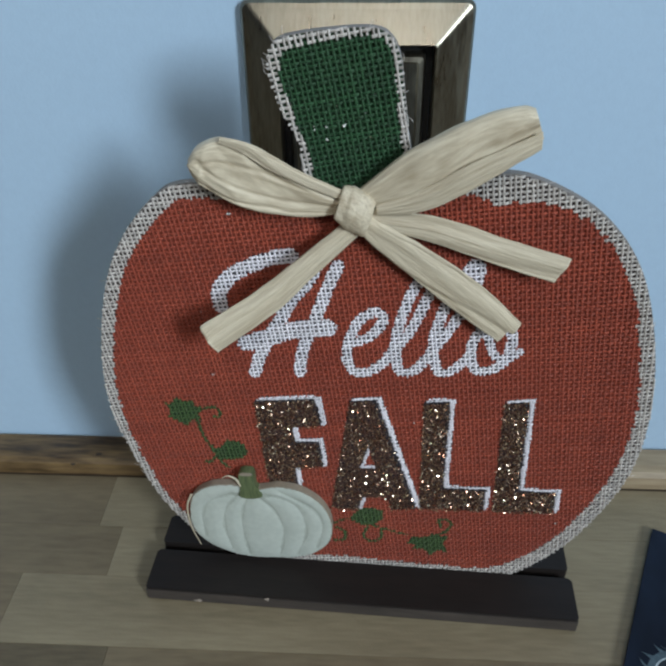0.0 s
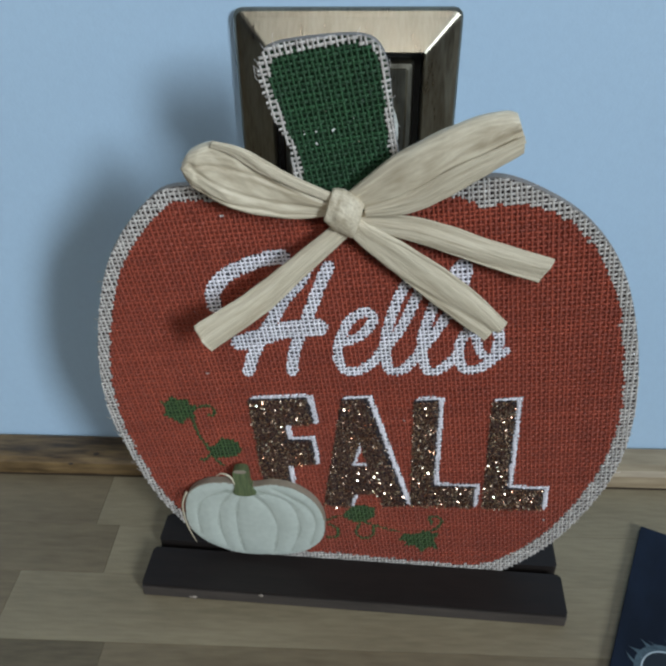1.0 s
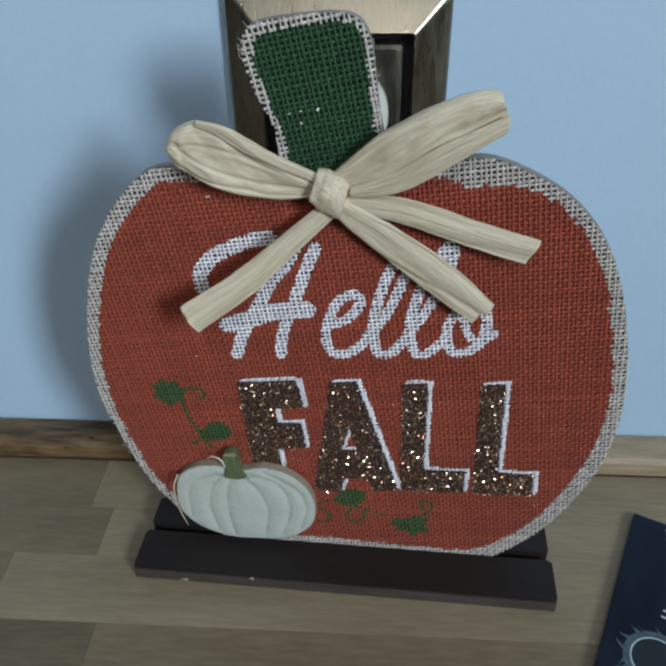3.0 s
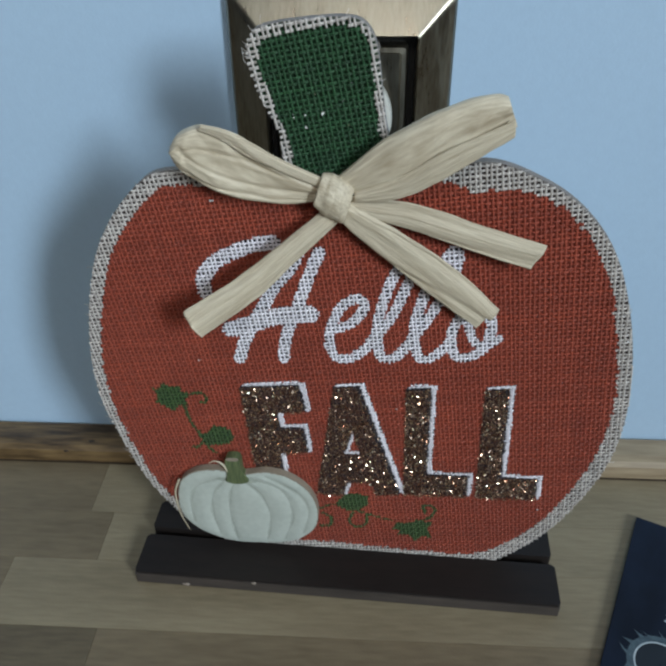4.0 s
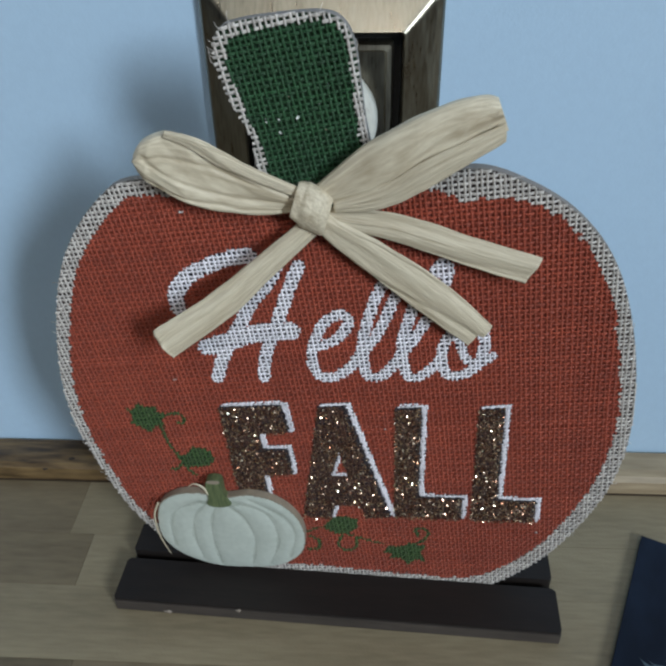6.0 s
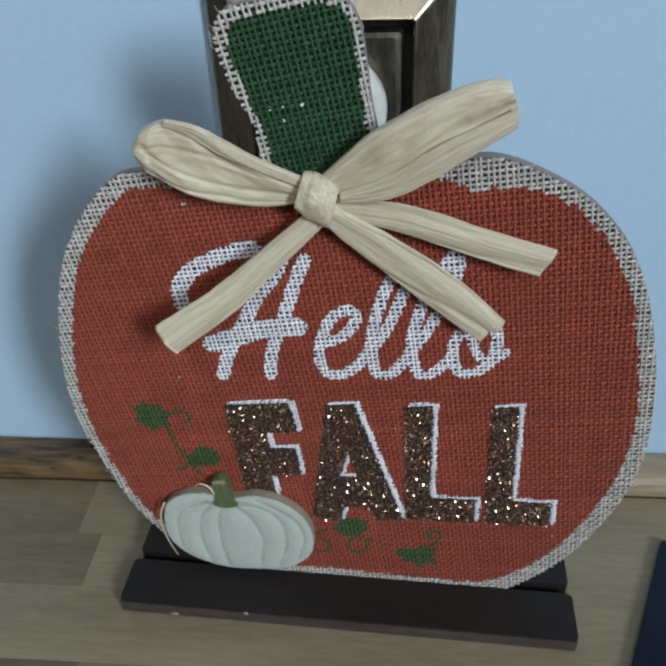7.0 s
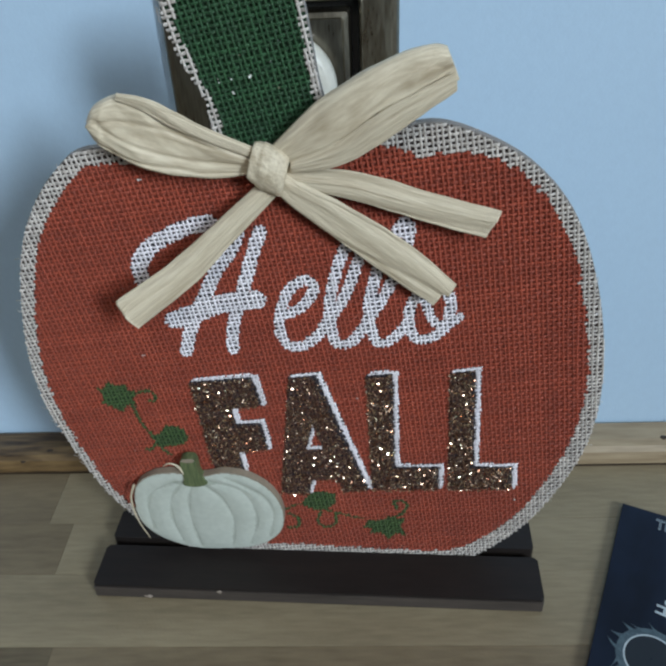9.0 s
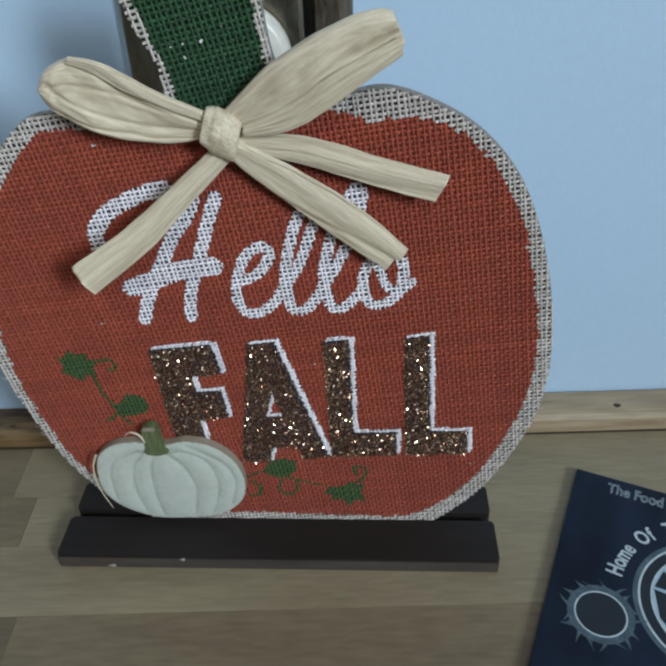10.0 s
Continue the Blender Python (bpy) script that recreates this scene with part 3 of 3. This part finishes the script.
weave("burlap", grow(BODY, 0.5), 1.48, 8.0, paint_body, [M_NATURAL, M_ORANGE, M_WHITE, M_LEAFGREEN, M_NAVY, M_BROWN], sign, "rust-orange painted burlap with natural border, white script and vines", 3)
weave("stem_burlap", STEM, 1.50, 12.0, paint_stem, [M_NATURAL, M_GREEN], sign, "green painted burlap stem with natural edge", 5)
for i, (poly, holes) in enumerate(BLOCKS):
    flakes("glitter_letter", poly - 0.25, holes, 2700 if i != 1 else 3000, 0.50, 0.85, M_FLAKE, sign, 20 + i, "bronze glitter block letter")
flakes("glitter_specks", STEM, [], 16, 0.36, 0.95, M_SILVER, sign, 31, "stray silver glitter specks")
flakes("glitter_specks", BODY, [], 110, 0.34, 0.95, M_SILVER, sign, 32, "stray silver glitter specks")
# single glitter specks, their glint put into a plain white colour
for i, (x, z) in enumerate(((-26, 193), (-23, 193.2), (-23, 190), (-18, 193.8), (-63, 105.5), (6.3, 88.2), (-52, 166.5), (62, 40.5))):
    flakes("glitter_speck", np.array([(x - 0.4, z - 0.4), (x + 0.4, z - 0.4), (x + 0.4, z + 0.4), (x - 0.4, z + 0.4)]), [], 2, 0.60, 0.95, M_GLINT, sign, 60 + i, "silver glitter speck with its glint painted white")

# white painted edge along the top and right of each block letter
for i, (poly, holes) in enumerate(BLOCKS):
    lo, hi = poly.min(axis=0) - 1, poly.max(axis=0) + 3
    gx, gz = np.meshgrid(np.arange(lo[0], hi[0], 0.3), np.arange(lo[1], hi[1], 0.3), indexing="ij")
    wave = 0.12 * np.sin(gx * 3.6) * np.sin(gz * 3.6)
    verts = np.stack([gx, -0.80 - wave, gz], axis=-1).reshape(-1, 3) / 1000
    nx, nz = gx.shape
    ii, jj = np.meshgrid(np.arange(nx - 1), np.arange(nz - 1), indexing="ij")
    quads = np.stack([ii * nz + jj, (ii + 1) * nz + jj, (ii + 1) * nz + jj + 1, ii * nz + jj + 1], axis=-1).reshape(-1, 4)
    cx, cz = gx[:-1, :-1].ravel() + 0.15, gz[:-1, :-1].ravel() + 0.15
    rag = 0.16 * np.sin(cx * 3.59) + 0.16 * np.sin(cz * 3.59)
    keep = np.zeros(cx.shape, bool)
    for k in (0.6, 1.0):
        o = inside(cx - 1.35 * k + rag, cz - 1.15 * k + rag, poly)
        for h in holes:
            o &= ~inside(cx - 1.3 * k, cz - 1.1 * k, h)
        keep |= o
    for k in (0.0, 0.3, 0.5):
        own = inside(cx - k, cz - k, poly)
        for h in holes:
            own &= ~inside(cx - k, cz - k, h)
        keep &= ~own
    used, back = np.unique(quads[keep], return_inverse=True)
    tagged(finish("letter_edge", mesh_np("letter_edge", verts[used], back.reshape(-1, 4), np.zeros(keep.sum(), int)), M_WHITE, sign), "white painted letter edge")

# frayed fibres standing off the cut edge
rng = random.Random(4)
for outline, n in ((BODY, 46), (STEM, 18)):
    mid = outline.mean(axis=0)
    for k in range(n):
        x, z = outline[rng.randrange(len(outline))]
        if z < 20 or (outline is STEM and z < 178):
            continue
        d = (np.array((x, z)) - mid) / np.linalg.norm(np.array((x, z)) - mid)
        a, b = rng.uniform(0.8, 2.4), rng.uniform(-1.6, 1.6)
        wire("fibre", [(x - d[0] * 1.5, -0.4, z - d[1] * 1.5), (x + d[0] * a * 0.4, -0.7, z + d[1] * a * 0.4), (x + d[0] * a - d[1] * b, -0.3, z + d[1] * a + d[0] * b)], 0.07, M_NATURAL, sign)

# foot: a front and a rear strip with the slot for the board between them
def rounded_strip(x0, x1, y0, y1, z0, z1, r, bevel):
    """A strip with corners rounded in plan by r and its upper edge eased (m)."""
    pts = []
    for cx, cy, a0 in ((x1 - r, y1 - r, 0), (x0 + r, y1 - r, 90), (x0 + r, y0 + r, 180), (x1 - r, y0 + r, 270)):
        for k in range(6):
            a = radians(a0 + 18 * k)
            pts.append((cx + r * math.cos(a), cy + r * math.sin(a)))
    bm = bmesh.new()
    top = [bm.verts.new((x, y, z1)) for x, y in pts]
    low = [bm.verts.new((x, y, z0)) for x, y in pts]
    f = bm.faces.new(top)
    bm.faces.new(low[::-1])
    for i in range(len(pts)):
        bm.faces.new((top[i], low[i], low[i - 1], top[i - 1]))
    bmesh.ops.bevel(bm, geom=list(f.edges), offset=bevel, segments=3, affect="EDGES", profile=0.6)
    return bm


foot = part("foot", rounded_strip(-0.0968, 0.0731, -0.0188, 0.0172, 0, 0.0016, 0.0016, 0.0002), M_BASE, sign, "dark brown painted wooden foot, chipped at the front edge")
part("front_strip", rounded_strip(-0.0977, 0.0740, -0.0197, -0.0008, 0.0012, 0.0069, 0.0013, 0.0008), M_BASE, foot)
part("rear_strip", rounded_strip(-0.0966, 0.0732, 0.0030, 0.0173, 0.0012, 0.0070, 0.0012, 0.0008), M_BASE, foot)
part("front_edge", rounded_strip(-0.0976, 0.0739, -0.0201, -0.0185, 0.0004, 0.0058, 0.0007, 0.0001), M_EDGE, foot, "lighter brown front edge")
for cx, cz, w in ((-0.0765, 0.0012, 0.0017), (-0.048, 0.0056, 0.0010)):
    bm = bmesh.new()
    bmesh.ops.create_icosphere(bm, subdivisions=2, radius=1)
    for v in bm.verts:
        v.co = Vector((cx + v.co.x * w * (1 + 0.3 * math.sin(v.co.z * 5)), -0.0201 + v.co.y * 0.0003, cz + v.co.z * 0.0009 * (1 + 0.4 * math.sin(v.co.x * 4))))
    part("chip", bm, M_CHIP, foot, "pale chip of bare wood")

# small white pumpkin cut-out glued to the front
PK = spline([(-79.5, 36), (-77, 46), (-70, 52), (-61, 53.5), (-52, 52), (-43, 54), (-34, 52), (-26.5, 45), (-23, 35), (-24, 24), (-30, 16), (-38, 12.2), (-47, 11), (-57, 10.6),
             (-66, 13), (-74, 18), (-79, 26)], 6, True)
RIBS = [[(-62, 48.6), (-71, 43), (-74.5, 34), (-74, 22)], [(-59, 48), (-64.5, 40), (-66, 28), (-64, 15)], [(-55.5, 47.5), (-58.2, 38), (-58.6, 26), (-57, 12.5)],
        [(-52.5, 48.5), (-45.5, 41), (-42.3, 28), (-44.5, 13)], [(-49, 49.8), (-37, 44), (-33.2, 30), (-37, 15)], [(-43, 51.5), (-30.5, 43), (-26.6, 33), (-29, 20)]]
small = part("white_pumpkin", slab(PK, -3.8, -1.0, 0.2), [M_PKEDGE], sign, "small white pumpkin cut-out with grey-green ribs")
step = 0.42
gx, gz = np.meshgrid(np.arange(-82, -20, step), np.arange(8, 57, step), indexing="ij")
lines = [spline(r, 6) for r in RIBS]
dist = np.minimum.reduce([near(gx, gz, l) for l in lines])
rim = near(gx, gz, np.vstack([PK, PK[:1]]))
relief = 3.95 + 0.62 * (1 - np.exp(-dist / 2.0)) * np.clip(rim / 3.5, 0, 1) ** 0.7
verts = np.stack([gx, -relief, gz], axis=-1).reshape(-1, 3) / 1000
nx, nz = gx.shape
ii, jj = np.meshgrid(np.arange(nx - 1), np.arange(nz - 1), indexing="ij")
quads = np.stack([ii * nz + jj, (ii + 1) * nz + jj, (ii + 1) * nz + jj + 1, ii * nz + jj + 1], axis=-1).reshape(-1, 4)
cx, cz = gx[:-1, :-1].ravel() + step / 2, gz[:-1, :-1].ravel() + step / 2
keep = inside(cx, cz, shrink(PK, 0.35))
cd = np.minimum.reduce([near(cx, cz, l) for l in lines])
tone = np.where(cd < 0.45 + 0.3 * np.sin(cz * 0.31 + cx * 0.4), 2, 0)
crown = np.hypot((cx + 54.5) / 8.5, (cz - 48.6) / 1.3) < 1
tone[crown] = 1
used, back = np.unique(quads[keep], return_inverse=True)
finish("printed_face", mesh_np("printed_face", verts[used], back.reshape(-1, 4), tone[keep]), [M_PKWHITE, M_PKLINE, M_PKSHADE], small)
stalk = part("pumpkin_stem", slab(spline([(-58.4, 48.2), (-57.4, 53), (-58, 59.4), (-56.6, 61.6), (-53, 61.8), (-52, 59.6), (-51.6, 53.5), (-49.4, 49.2), (-53.4, 47.4)], 4, True), -5.0, -1.6, 0.3), M_PKSTEM, small, "olive green pumpkin stem")
part("stem_tip", slab(spline([(-57.4, 60.8), (-56.4, 61.6), (-53.2, 61.7), (-52.5, 60.9), (-53.6, 60.2), (-56.4, 60.2)], 4, True), -5.25, -4.9), M_PKEDGE, stalk, "pale tan cut end")
wire("tendril", [(-57.5, 53.5, -0), (-59, 57.5, 0), (-62, 59, 0), (-64.5, 57.5, 0)] and [(-57.5, -4.6, 54), (-59, -5.0, 58), (-62, -4.8, 59.2), (-64.5, -4.4, 57.2)], 0.55, M_RAFFIA, small, "curled pale tendril", True)
wire("strand", [(-77.5, -4.2, 47), (-79.6, -5.2, 41), (-79.6, -5.6, 32), (-78.4, -5.6, 25), (-76.6, -5.4, 18)], 0.5, M_RAFFIA, sign, "thin loose raffia strand", True)

# ---- raffia bow ----
bow = empty("bow", "pale straw raffia bow with crinkled loops", "")
bow.parent = sign


def facet(u, v, seed):
    """Flat facets between random heights on a skewed grid, as in crumpled paper; -1 to 1."""
    i, j = math.floor(u), math.floor(v)
    f, g = u - i, v - j

    def height(a, b):
        h = math.sin(a * 127.1 + b * 311.7 + seed * 74.7) * 43758.5453
        return 2 * (h - math.floor(h)) - 1
    if f + g < 1:
        a = height(i, j)
        return a + (height(i + 1, j) - a) * f + (height(i, j + 1) - a) * g
    d = height(i + 1, j + 1)
    return d + (height(i, j + 1) - d) * (1 - f) + (height(i + 1, j) - d) * (1 - g)


def crease(p, s, t, seed, rib=0.3):
    """Broad pleats and sharp folds along the strand, with a few crumpled facets, in mm."""
    a = facet(s * 0.55 + t * 0.4 + seed, t * 2.7 + 0.12 * s, seed)
    b = facet(s * 1.0 - t * 0.7, t * 5.5 + 0.2 * s, seed + 3)
    c = facet(s * 1.7 + t * 1.3, t * 1.2 - s * 0.5, seed + 8)
    f = max(0.0, 0.10 - abs(noise.noise(Vector((t * 2.2 + seed * 2, s * 0.3 + t * 0.5, 3.1))))) * 9
    return 1.0 * a + 0.45 * b + (0.12 + 0.75 * rib) * c - 0.55 * f


def strand_uv(bm, grid, wrap=False):
    """Lengths along and across the strand, for its fibre streaks."""
    uv = bm.loops.layers.uv.new("strand")
    place = {v: (i / (len(grid) - 1), j / len(row)) for i, row in enumerate(grid) for j, v in enumerate(row)}
    for f in bm.faces:
        vs = [place[l.vert][1] for l in f.loops]
        for l in f.loops:
            u, v = place[l.vert]
            l[uv].uv = (u, v + 1 if wrap and max(vs) - v > 0.5 else v)


def loft(name, a, b, y0, bulge, pleats, seed, label, notch=0.0):
    """A crinkled raffia strip between two edges (mm: x, z); y0 gives the depth from root to tip."""
    ea, eb = spline(a, 16), spline(b, 16)
    n = max(len(ea), len(eb))
    pick = np.linspace(0, 1, n)
    ea = np.stack([np.interp(pick, np.linspace(0, 1, len(ea)), ea[:, k]) for k in (0, 1)], axis=1)
    eb = np.stack([np.interp(pick, np.linspace(0, 1, len(eb)), eb[:, k]) for k in (0, 1)], axis=1)
    m = 30
    depth = np.interp(pick, np.linspace(0, 1, len(y0)), y0)
    bm = bmesh.new()
    grid = []
    for i in range(n):
        s = i / (n - 1)
        row = []
        for j in range(m + 1):
            t = j / m
            back = notch * (0.5 + 0.5 * math.copysign(1, t - 0.45)) * max(0.0, s - 0.9) * 10 if notch else 0
            k = min(max(i - back, 0), n - 1)
            i0 = int(k)
            i1 = min(i0 + 1, n - 1)
            pa, pb = ea[i0] + (ea[i1] - ea[i0]) * (k - i0), eb[i0] + (eb[i1] - eb[i0]) * (k - i0)
            edge = 0.03 * noise.noise(Vector((s * 9, seed, t)))
            p = pa * (1 - t - edge) + pb * (t + edge)
            y = depth[i] - bulge * math.sin(math.pi * t) - pleats * crease(p, s * 3, t, seed)
            row.append(bm.verts.new((p[0] / 1000, min(y, -1.3) / 1000, p[1] / 1000)))
        grid.append(row)
    for i in range(n - 1):
        for j in range(m):
            bm.faces.new((grid[i][j], grid[i + 1][j], grid[i + 1][j + 1], grid[i][j + 1]))
    strand_uv(bm, grid)
    ob = part(name, bm, M_RAFFIA, bow, label, smooth=True)
    mod = ob.modifiers.new("thickness", "SOLIDIFY")
    mod.thickness, mod.offset = 0.00025, 0
    return ob


def loop_tube(name, a, b, yc, depth, seed, label):
    """A closed, flattened loop of raffia between an upper and a lower edge, pinched at the knot."""
    ea, eb = spline(a, 16), spline(b, 16)
    n = min(len(ea), len(eb))
    m = 110
    bm = bmesh.new()
    grid = []
    for i in range(n):
        s = i / (n - 1)
        d = np.interp(s, np.linspace(0, 1, len(depth)), depth)
        c = np.interp(s, np.linspace(0, 1, len(yc)), yc)
        row = []
        for j in range(m):
            t = 2 * math.pi * j / m
            e = math.copysign(abs(math.cos(t)) ** 0.85, math.cos(t))
            e *= 1 + 0.05 * noise.noise(Vector((s * 6, seed, e)))
            p = (ea[i] + eb[i]) / 2 + (ea[i] - eb[i]) / 2 * e
            y = c - d * math.copysign(abs(math.sin(t)) ** 0.7, math.sin(t)) - (0.5 + 0.7 * min(1, s * 2)) * crease(p, s * 3.4, 0.5 - 0.5 * e, seed, 1.0)
            row.append(bm.verts.new((p[0] / 1000, min(y, -1.3) / 1000, p[1] / 1000)))
        grid.append(row)
    for i in range(n - 1):
        for j in range(m):
            bm.faces.new((grid[i][j], grid[i + 1][j], grid[i + 1][(j + 1) % m], grid[i][(j + 1) % m]))
    bm.faces.new(grid[0])
    bm.faces.new(grid[-1][::-1])
    strand_uv(bm, grid, True)
    return part(name, bm, M_RAFFIA, bow, label, smooth=True)


loop_tube("loop", [(-17, 174.6), (-30, 181.5), (-38, 187), (-44, 190.5), (-51, 192), (-57, 189.8), (-60, 186)], [(-17, 170), (-29, 168.9), (-38, 170.2), (-48, 173.2), (-55.5, 177), (-59.2, 180.8), (-60.2, 183.5)],
          [-4.5, -5.5, -6.5, -6.8, -6.0], [1.6, 2.6, 3.5, 3.4, 1.6], 11, "puffed raffia loop")
loft("loop_strand", [(-17, 177), (-30, 184), (-37, 189), (-43, 192.2), (-50, 193.2)], [(-17, 174.2), (-30.5, 180.6), (-38, 185), (-44, 189), (-51, 191.4)], [-6.2, -8.4, -10.0, -10.2, -9.2], 0.6, 0.4, 21, "raffia strand along the loop")
loop_tube("loop", [(-14, 177), (-3, 187.6), (7, 194.4), (16, 199.2), (25, 202), (30, 201.6)], [(-11, 172.5), (0, 175.2), (9, 179.6), (16, 184.2), (25, 189.2), (33.2, 193.8)],
          [-4.5, -6.0, -7.0, -7.5, -7.2], [1.6, 2.4, 3.0, 2.6, 1.5], 12, "puffed raffia loop with a blunt folded end")
loft("loop_strand", [(-9, 173.4), (3, 179), (14, 187), (24, 192.6), (32.2, 196.6)], [(-9, 170.6), (4, 173), (14, 179), (23.5, 185.8), (32.6, 192)], [-6.5, -8, -9.4, -9.8, -9.0], 0.5, 0.5, 22, "raffia strand along the loop")
loft("tail", [(-16, 168.5), (-27.7, 159.4), (-43.6, 147), (-60.3, 137)], [(-13.5, 163.5), (-26.7, 150.8), (-38.7, 139.6), (-55.6, 127.4)], [-4.5, -8, -12, -17], 0.8, 0.7, 13, "trimmed raffia tail", -2.0)
loft("tail", [(-12, 172), (9, 169.8), (28, 163.8), (46.3, 159)], [(-12, 166), (6, 162.4), (24.5, 156.3), (42.5, 151.5)], [-5, -5.5, -6, -7], 0.7, 0.6, 14, "trimmed raffia tail")
loft("tail", [(-11, 170), (-4, 166), (8, 159), (22, 148.8), (35.7, 135.8)], [(-16, 167), (-10, 161), (2, 150), (15, 139.3), (30.5, 127.8)], [-5.6, -5.8, -5.8, -5.6, -6], 0.9, 0.7, 15, "trimmed raffia tail", 2.0)
# knot: a band wrapped round the middle
bm = bmesh.new()
grid = []
for i in range(26):
    q = i / 25
    row = []
    for j in range(48):
        t = 2 * math.pi * j / 48
        r = 0.94 + 0.20 * math.sin(math.pi * q) ** 0.7 + 0.13 * noise.noise(Vector((q * 2.6, math.cos(t) * 1.2, math.sin(t) * 1.2))) - 0.05 * max(0, 1 - abs(q - 0.22) * 18) + 0.11 * facet(q * 2.1, 1.3 * math.cos(t) + 0.8 * math.sin(t), 4) + 0.04 * facet(q * 8, 0.6 * math.cos(t), 9)
        along = (q - 0.5) * 0.0098
        # the band leans with the pull of the tails
        row.append(bm.verts.new((-0.0150 + along * 0.92 + math.cos(t) * 0.0016 * r, -0.0060 - math.sin(t) * 0.0037 * r, 0.1716 - along * 0.42 + math.cos(t) * 0.0053 * r)))
    grid.append(row)
for i in range(25):
    for j in range(48):
        bm.faces.new((grid[i][j], grid[i + 1][j], grid[i + 1][(j + 1) % 48], grid[i][(j + 1) % 48]))
bm.faces.new(grid[0]), bm.faces.new(grid[-1][::-1])
strand_uv(bm, grid, True)
part("knot", bm, M_RAFFIA, bow, "tight wrapped raffia knot", smooth=True)

# ---- the menu card lying on the table ----
CARD = pose(0.1148, 0.0312, 0, 0, 0, -22.0)
card = empty("menu", "dark blue glossy folded menu lying on the table", "menu", CARD)
CW, CH, CT = 0.105, 0.215, 0.0030
part("pages", box_bm(0.0008, CW - 0.0008, -CH + 0.0008, -0.0008, 0.0004, CT - 0.0006), M_PAGE, card)
part("cover", box_bm(0, CW, -CH, 0, CT - 0.0005, CT, 0.0002), M_COVER, card)
part("back_cover", box_bm(0, CW, -CH, 0, 0, 0.0004, 0.0001), M_COVER, card)


def flat(name, pts, z, mat):
    bm = bmesh.new()
    lo = [bm.verts.new((x / 1000, y / 1000, CT + z)) for x, y in pts]
    hi = [bm.verts.new((x / 1000, y / 1000, CT + z + 0.00004)) for x, y in pts]
    bm.faces.new(lo), bm.faces.new(hi[::-1])
    for i in range(len(pts)):
        bm.faces.new((lo[i], hi[i], hi[i - 1], lo[i - 1]))
    return part(name, bm, mat, card)


def ring(name, cx, cy, r0, r1, z, mat):
    bm = bmesh.new()
    a = np.arange(72) * math.pi / 36
    lo = [bm.verts.new(((cx + r0 * math.cos(t)) / 1000, (cy + r0 * math.sin(t)) / 1000, CT + z)) for t in a]
    hi = [bm.verts.new(((cx + r1 * math.cos(t)) / 1000, (cy + r1 * math.sin(t)) / 1000, CT + z)) for t in a]
    for i in range(72):
        bm.faces.new((lo[i], hi[i], hi[i - 1], lo[i - 1]))
    return part(name, bm, mat, card)


def lettering(name, text, size, m, mat, bold=0.0):
    cu = bpy.data.curves.new(name, "FONT")
    cu.body, cu.size, cu.extrude, cu.offset = text, size, 0.00003, bold
    cu.align_x = "CENTER"
    cu.materials.append(mat)
    ob = new(name, cu)
    ob.matrix_basis = m
    ob.parent = card
    return ob


NARROW = Matrix.Diagonal((0.74, 1, 1, 1))
lettering("heading", "The Food You Love", 0.0076, pose(0.0365, -0.0084, CT + 0.00008) @ NARROW, M_INK, 0.00014)
lettering("heading", "The Food You Love", 0.0076, pose(0.0365, -0.0084, CT + 0.00014) @ NARROW, M_INKDIM, -0.00006)
EX, EY, ER = 58, -50, 33.6
for i, ch in enumerate("Home Of The G"):
    a = 174.5 - i * 6.6
    if ch != " ":
        lettering("arc_letter", ch, 0.0086, pose((EX + ER * math.cos(radians(a))) / 1000, (EY + ER * math.sin(radians(a))) / 1000, CT + 0.00008, 0, 0, a - 90) @ NARROW, M_INK, 0.0002)
ring("emblem_ring", EX, EY, 27.6, 29.4, 0.00006, M_INKDIM)
ring("emblem_ring", EX, EY, 26.8, 27.6, 0.00008, M_INK)
ring("emblem_ring", EX, EY, 23.2, 26.8, 0.00006, M_INKBLACK)
ring("emblem_ring", EX, EY, 22.4, 23.2, 0.00008, M_INK)
ring("emblem_disc", EX, EY, 0.3, 22.4, 0.00005, M_INKPALE)
flat("emblem_blade", [(EX - 22, EY + 1.6), (EX - 19.5, EY + 10), (EX - 10.5, EY + 1.6)], 0.00009, M_INKBLACK)
flat("emblem_blade", [(EX - 22, EY + 0.4), (EX - 10, EY - 0.6), (EX - 3, EY - 10), (EX + 3, EY - 21), (EX - 11, EY - 19), (EX - 19, EY - 11)], 0.00009, M_INKBLACK)
flat("emblem_blade", [(EX - 1, EY + 12), (EX + 8, EY + 18), (EX + 16, EY + 10), (EX + 5, EY + 7)], 0.00009, M_INKBLACK)
# torn hole motif with a glowing rim of ragged spikes, printed low on the cover
HX, HY = 19.5, -67.5
ring("hole_rim", HX, HY, 9.2, 11.8, 0.00006, M_INKDIM)
ring("hole_rim", HX, HY, 8.7, 9.3, 0.00008, M_INK)
ring("hole_disc", HX, HY, 0.3, 8.8, 0.00005, M_INKBLACK)
spikes = random.Random(8)
for k in range(17):
    a = radians(10 + k * 21 + spikes.uniform(-5, 5))
    r, w = spikes.uniform(13.8, 16.6), spikes.uniform(0.05, 0.13)
    bend = spikes.uniform(-0.25, 0.25)
    ring_pts = [(11.6, -w), (r * 0.86, bend * 0.5 - 0.02), (r, bend), (r * 0.88, bend * 0.5 + 0.03), (11.6, w)]
    flat("hole_spike", [(HX + q * math.cos(a + o), HY + q * math.sin(a + o)) for q, o in ring_pts], 0.00007, M_INKDIM)
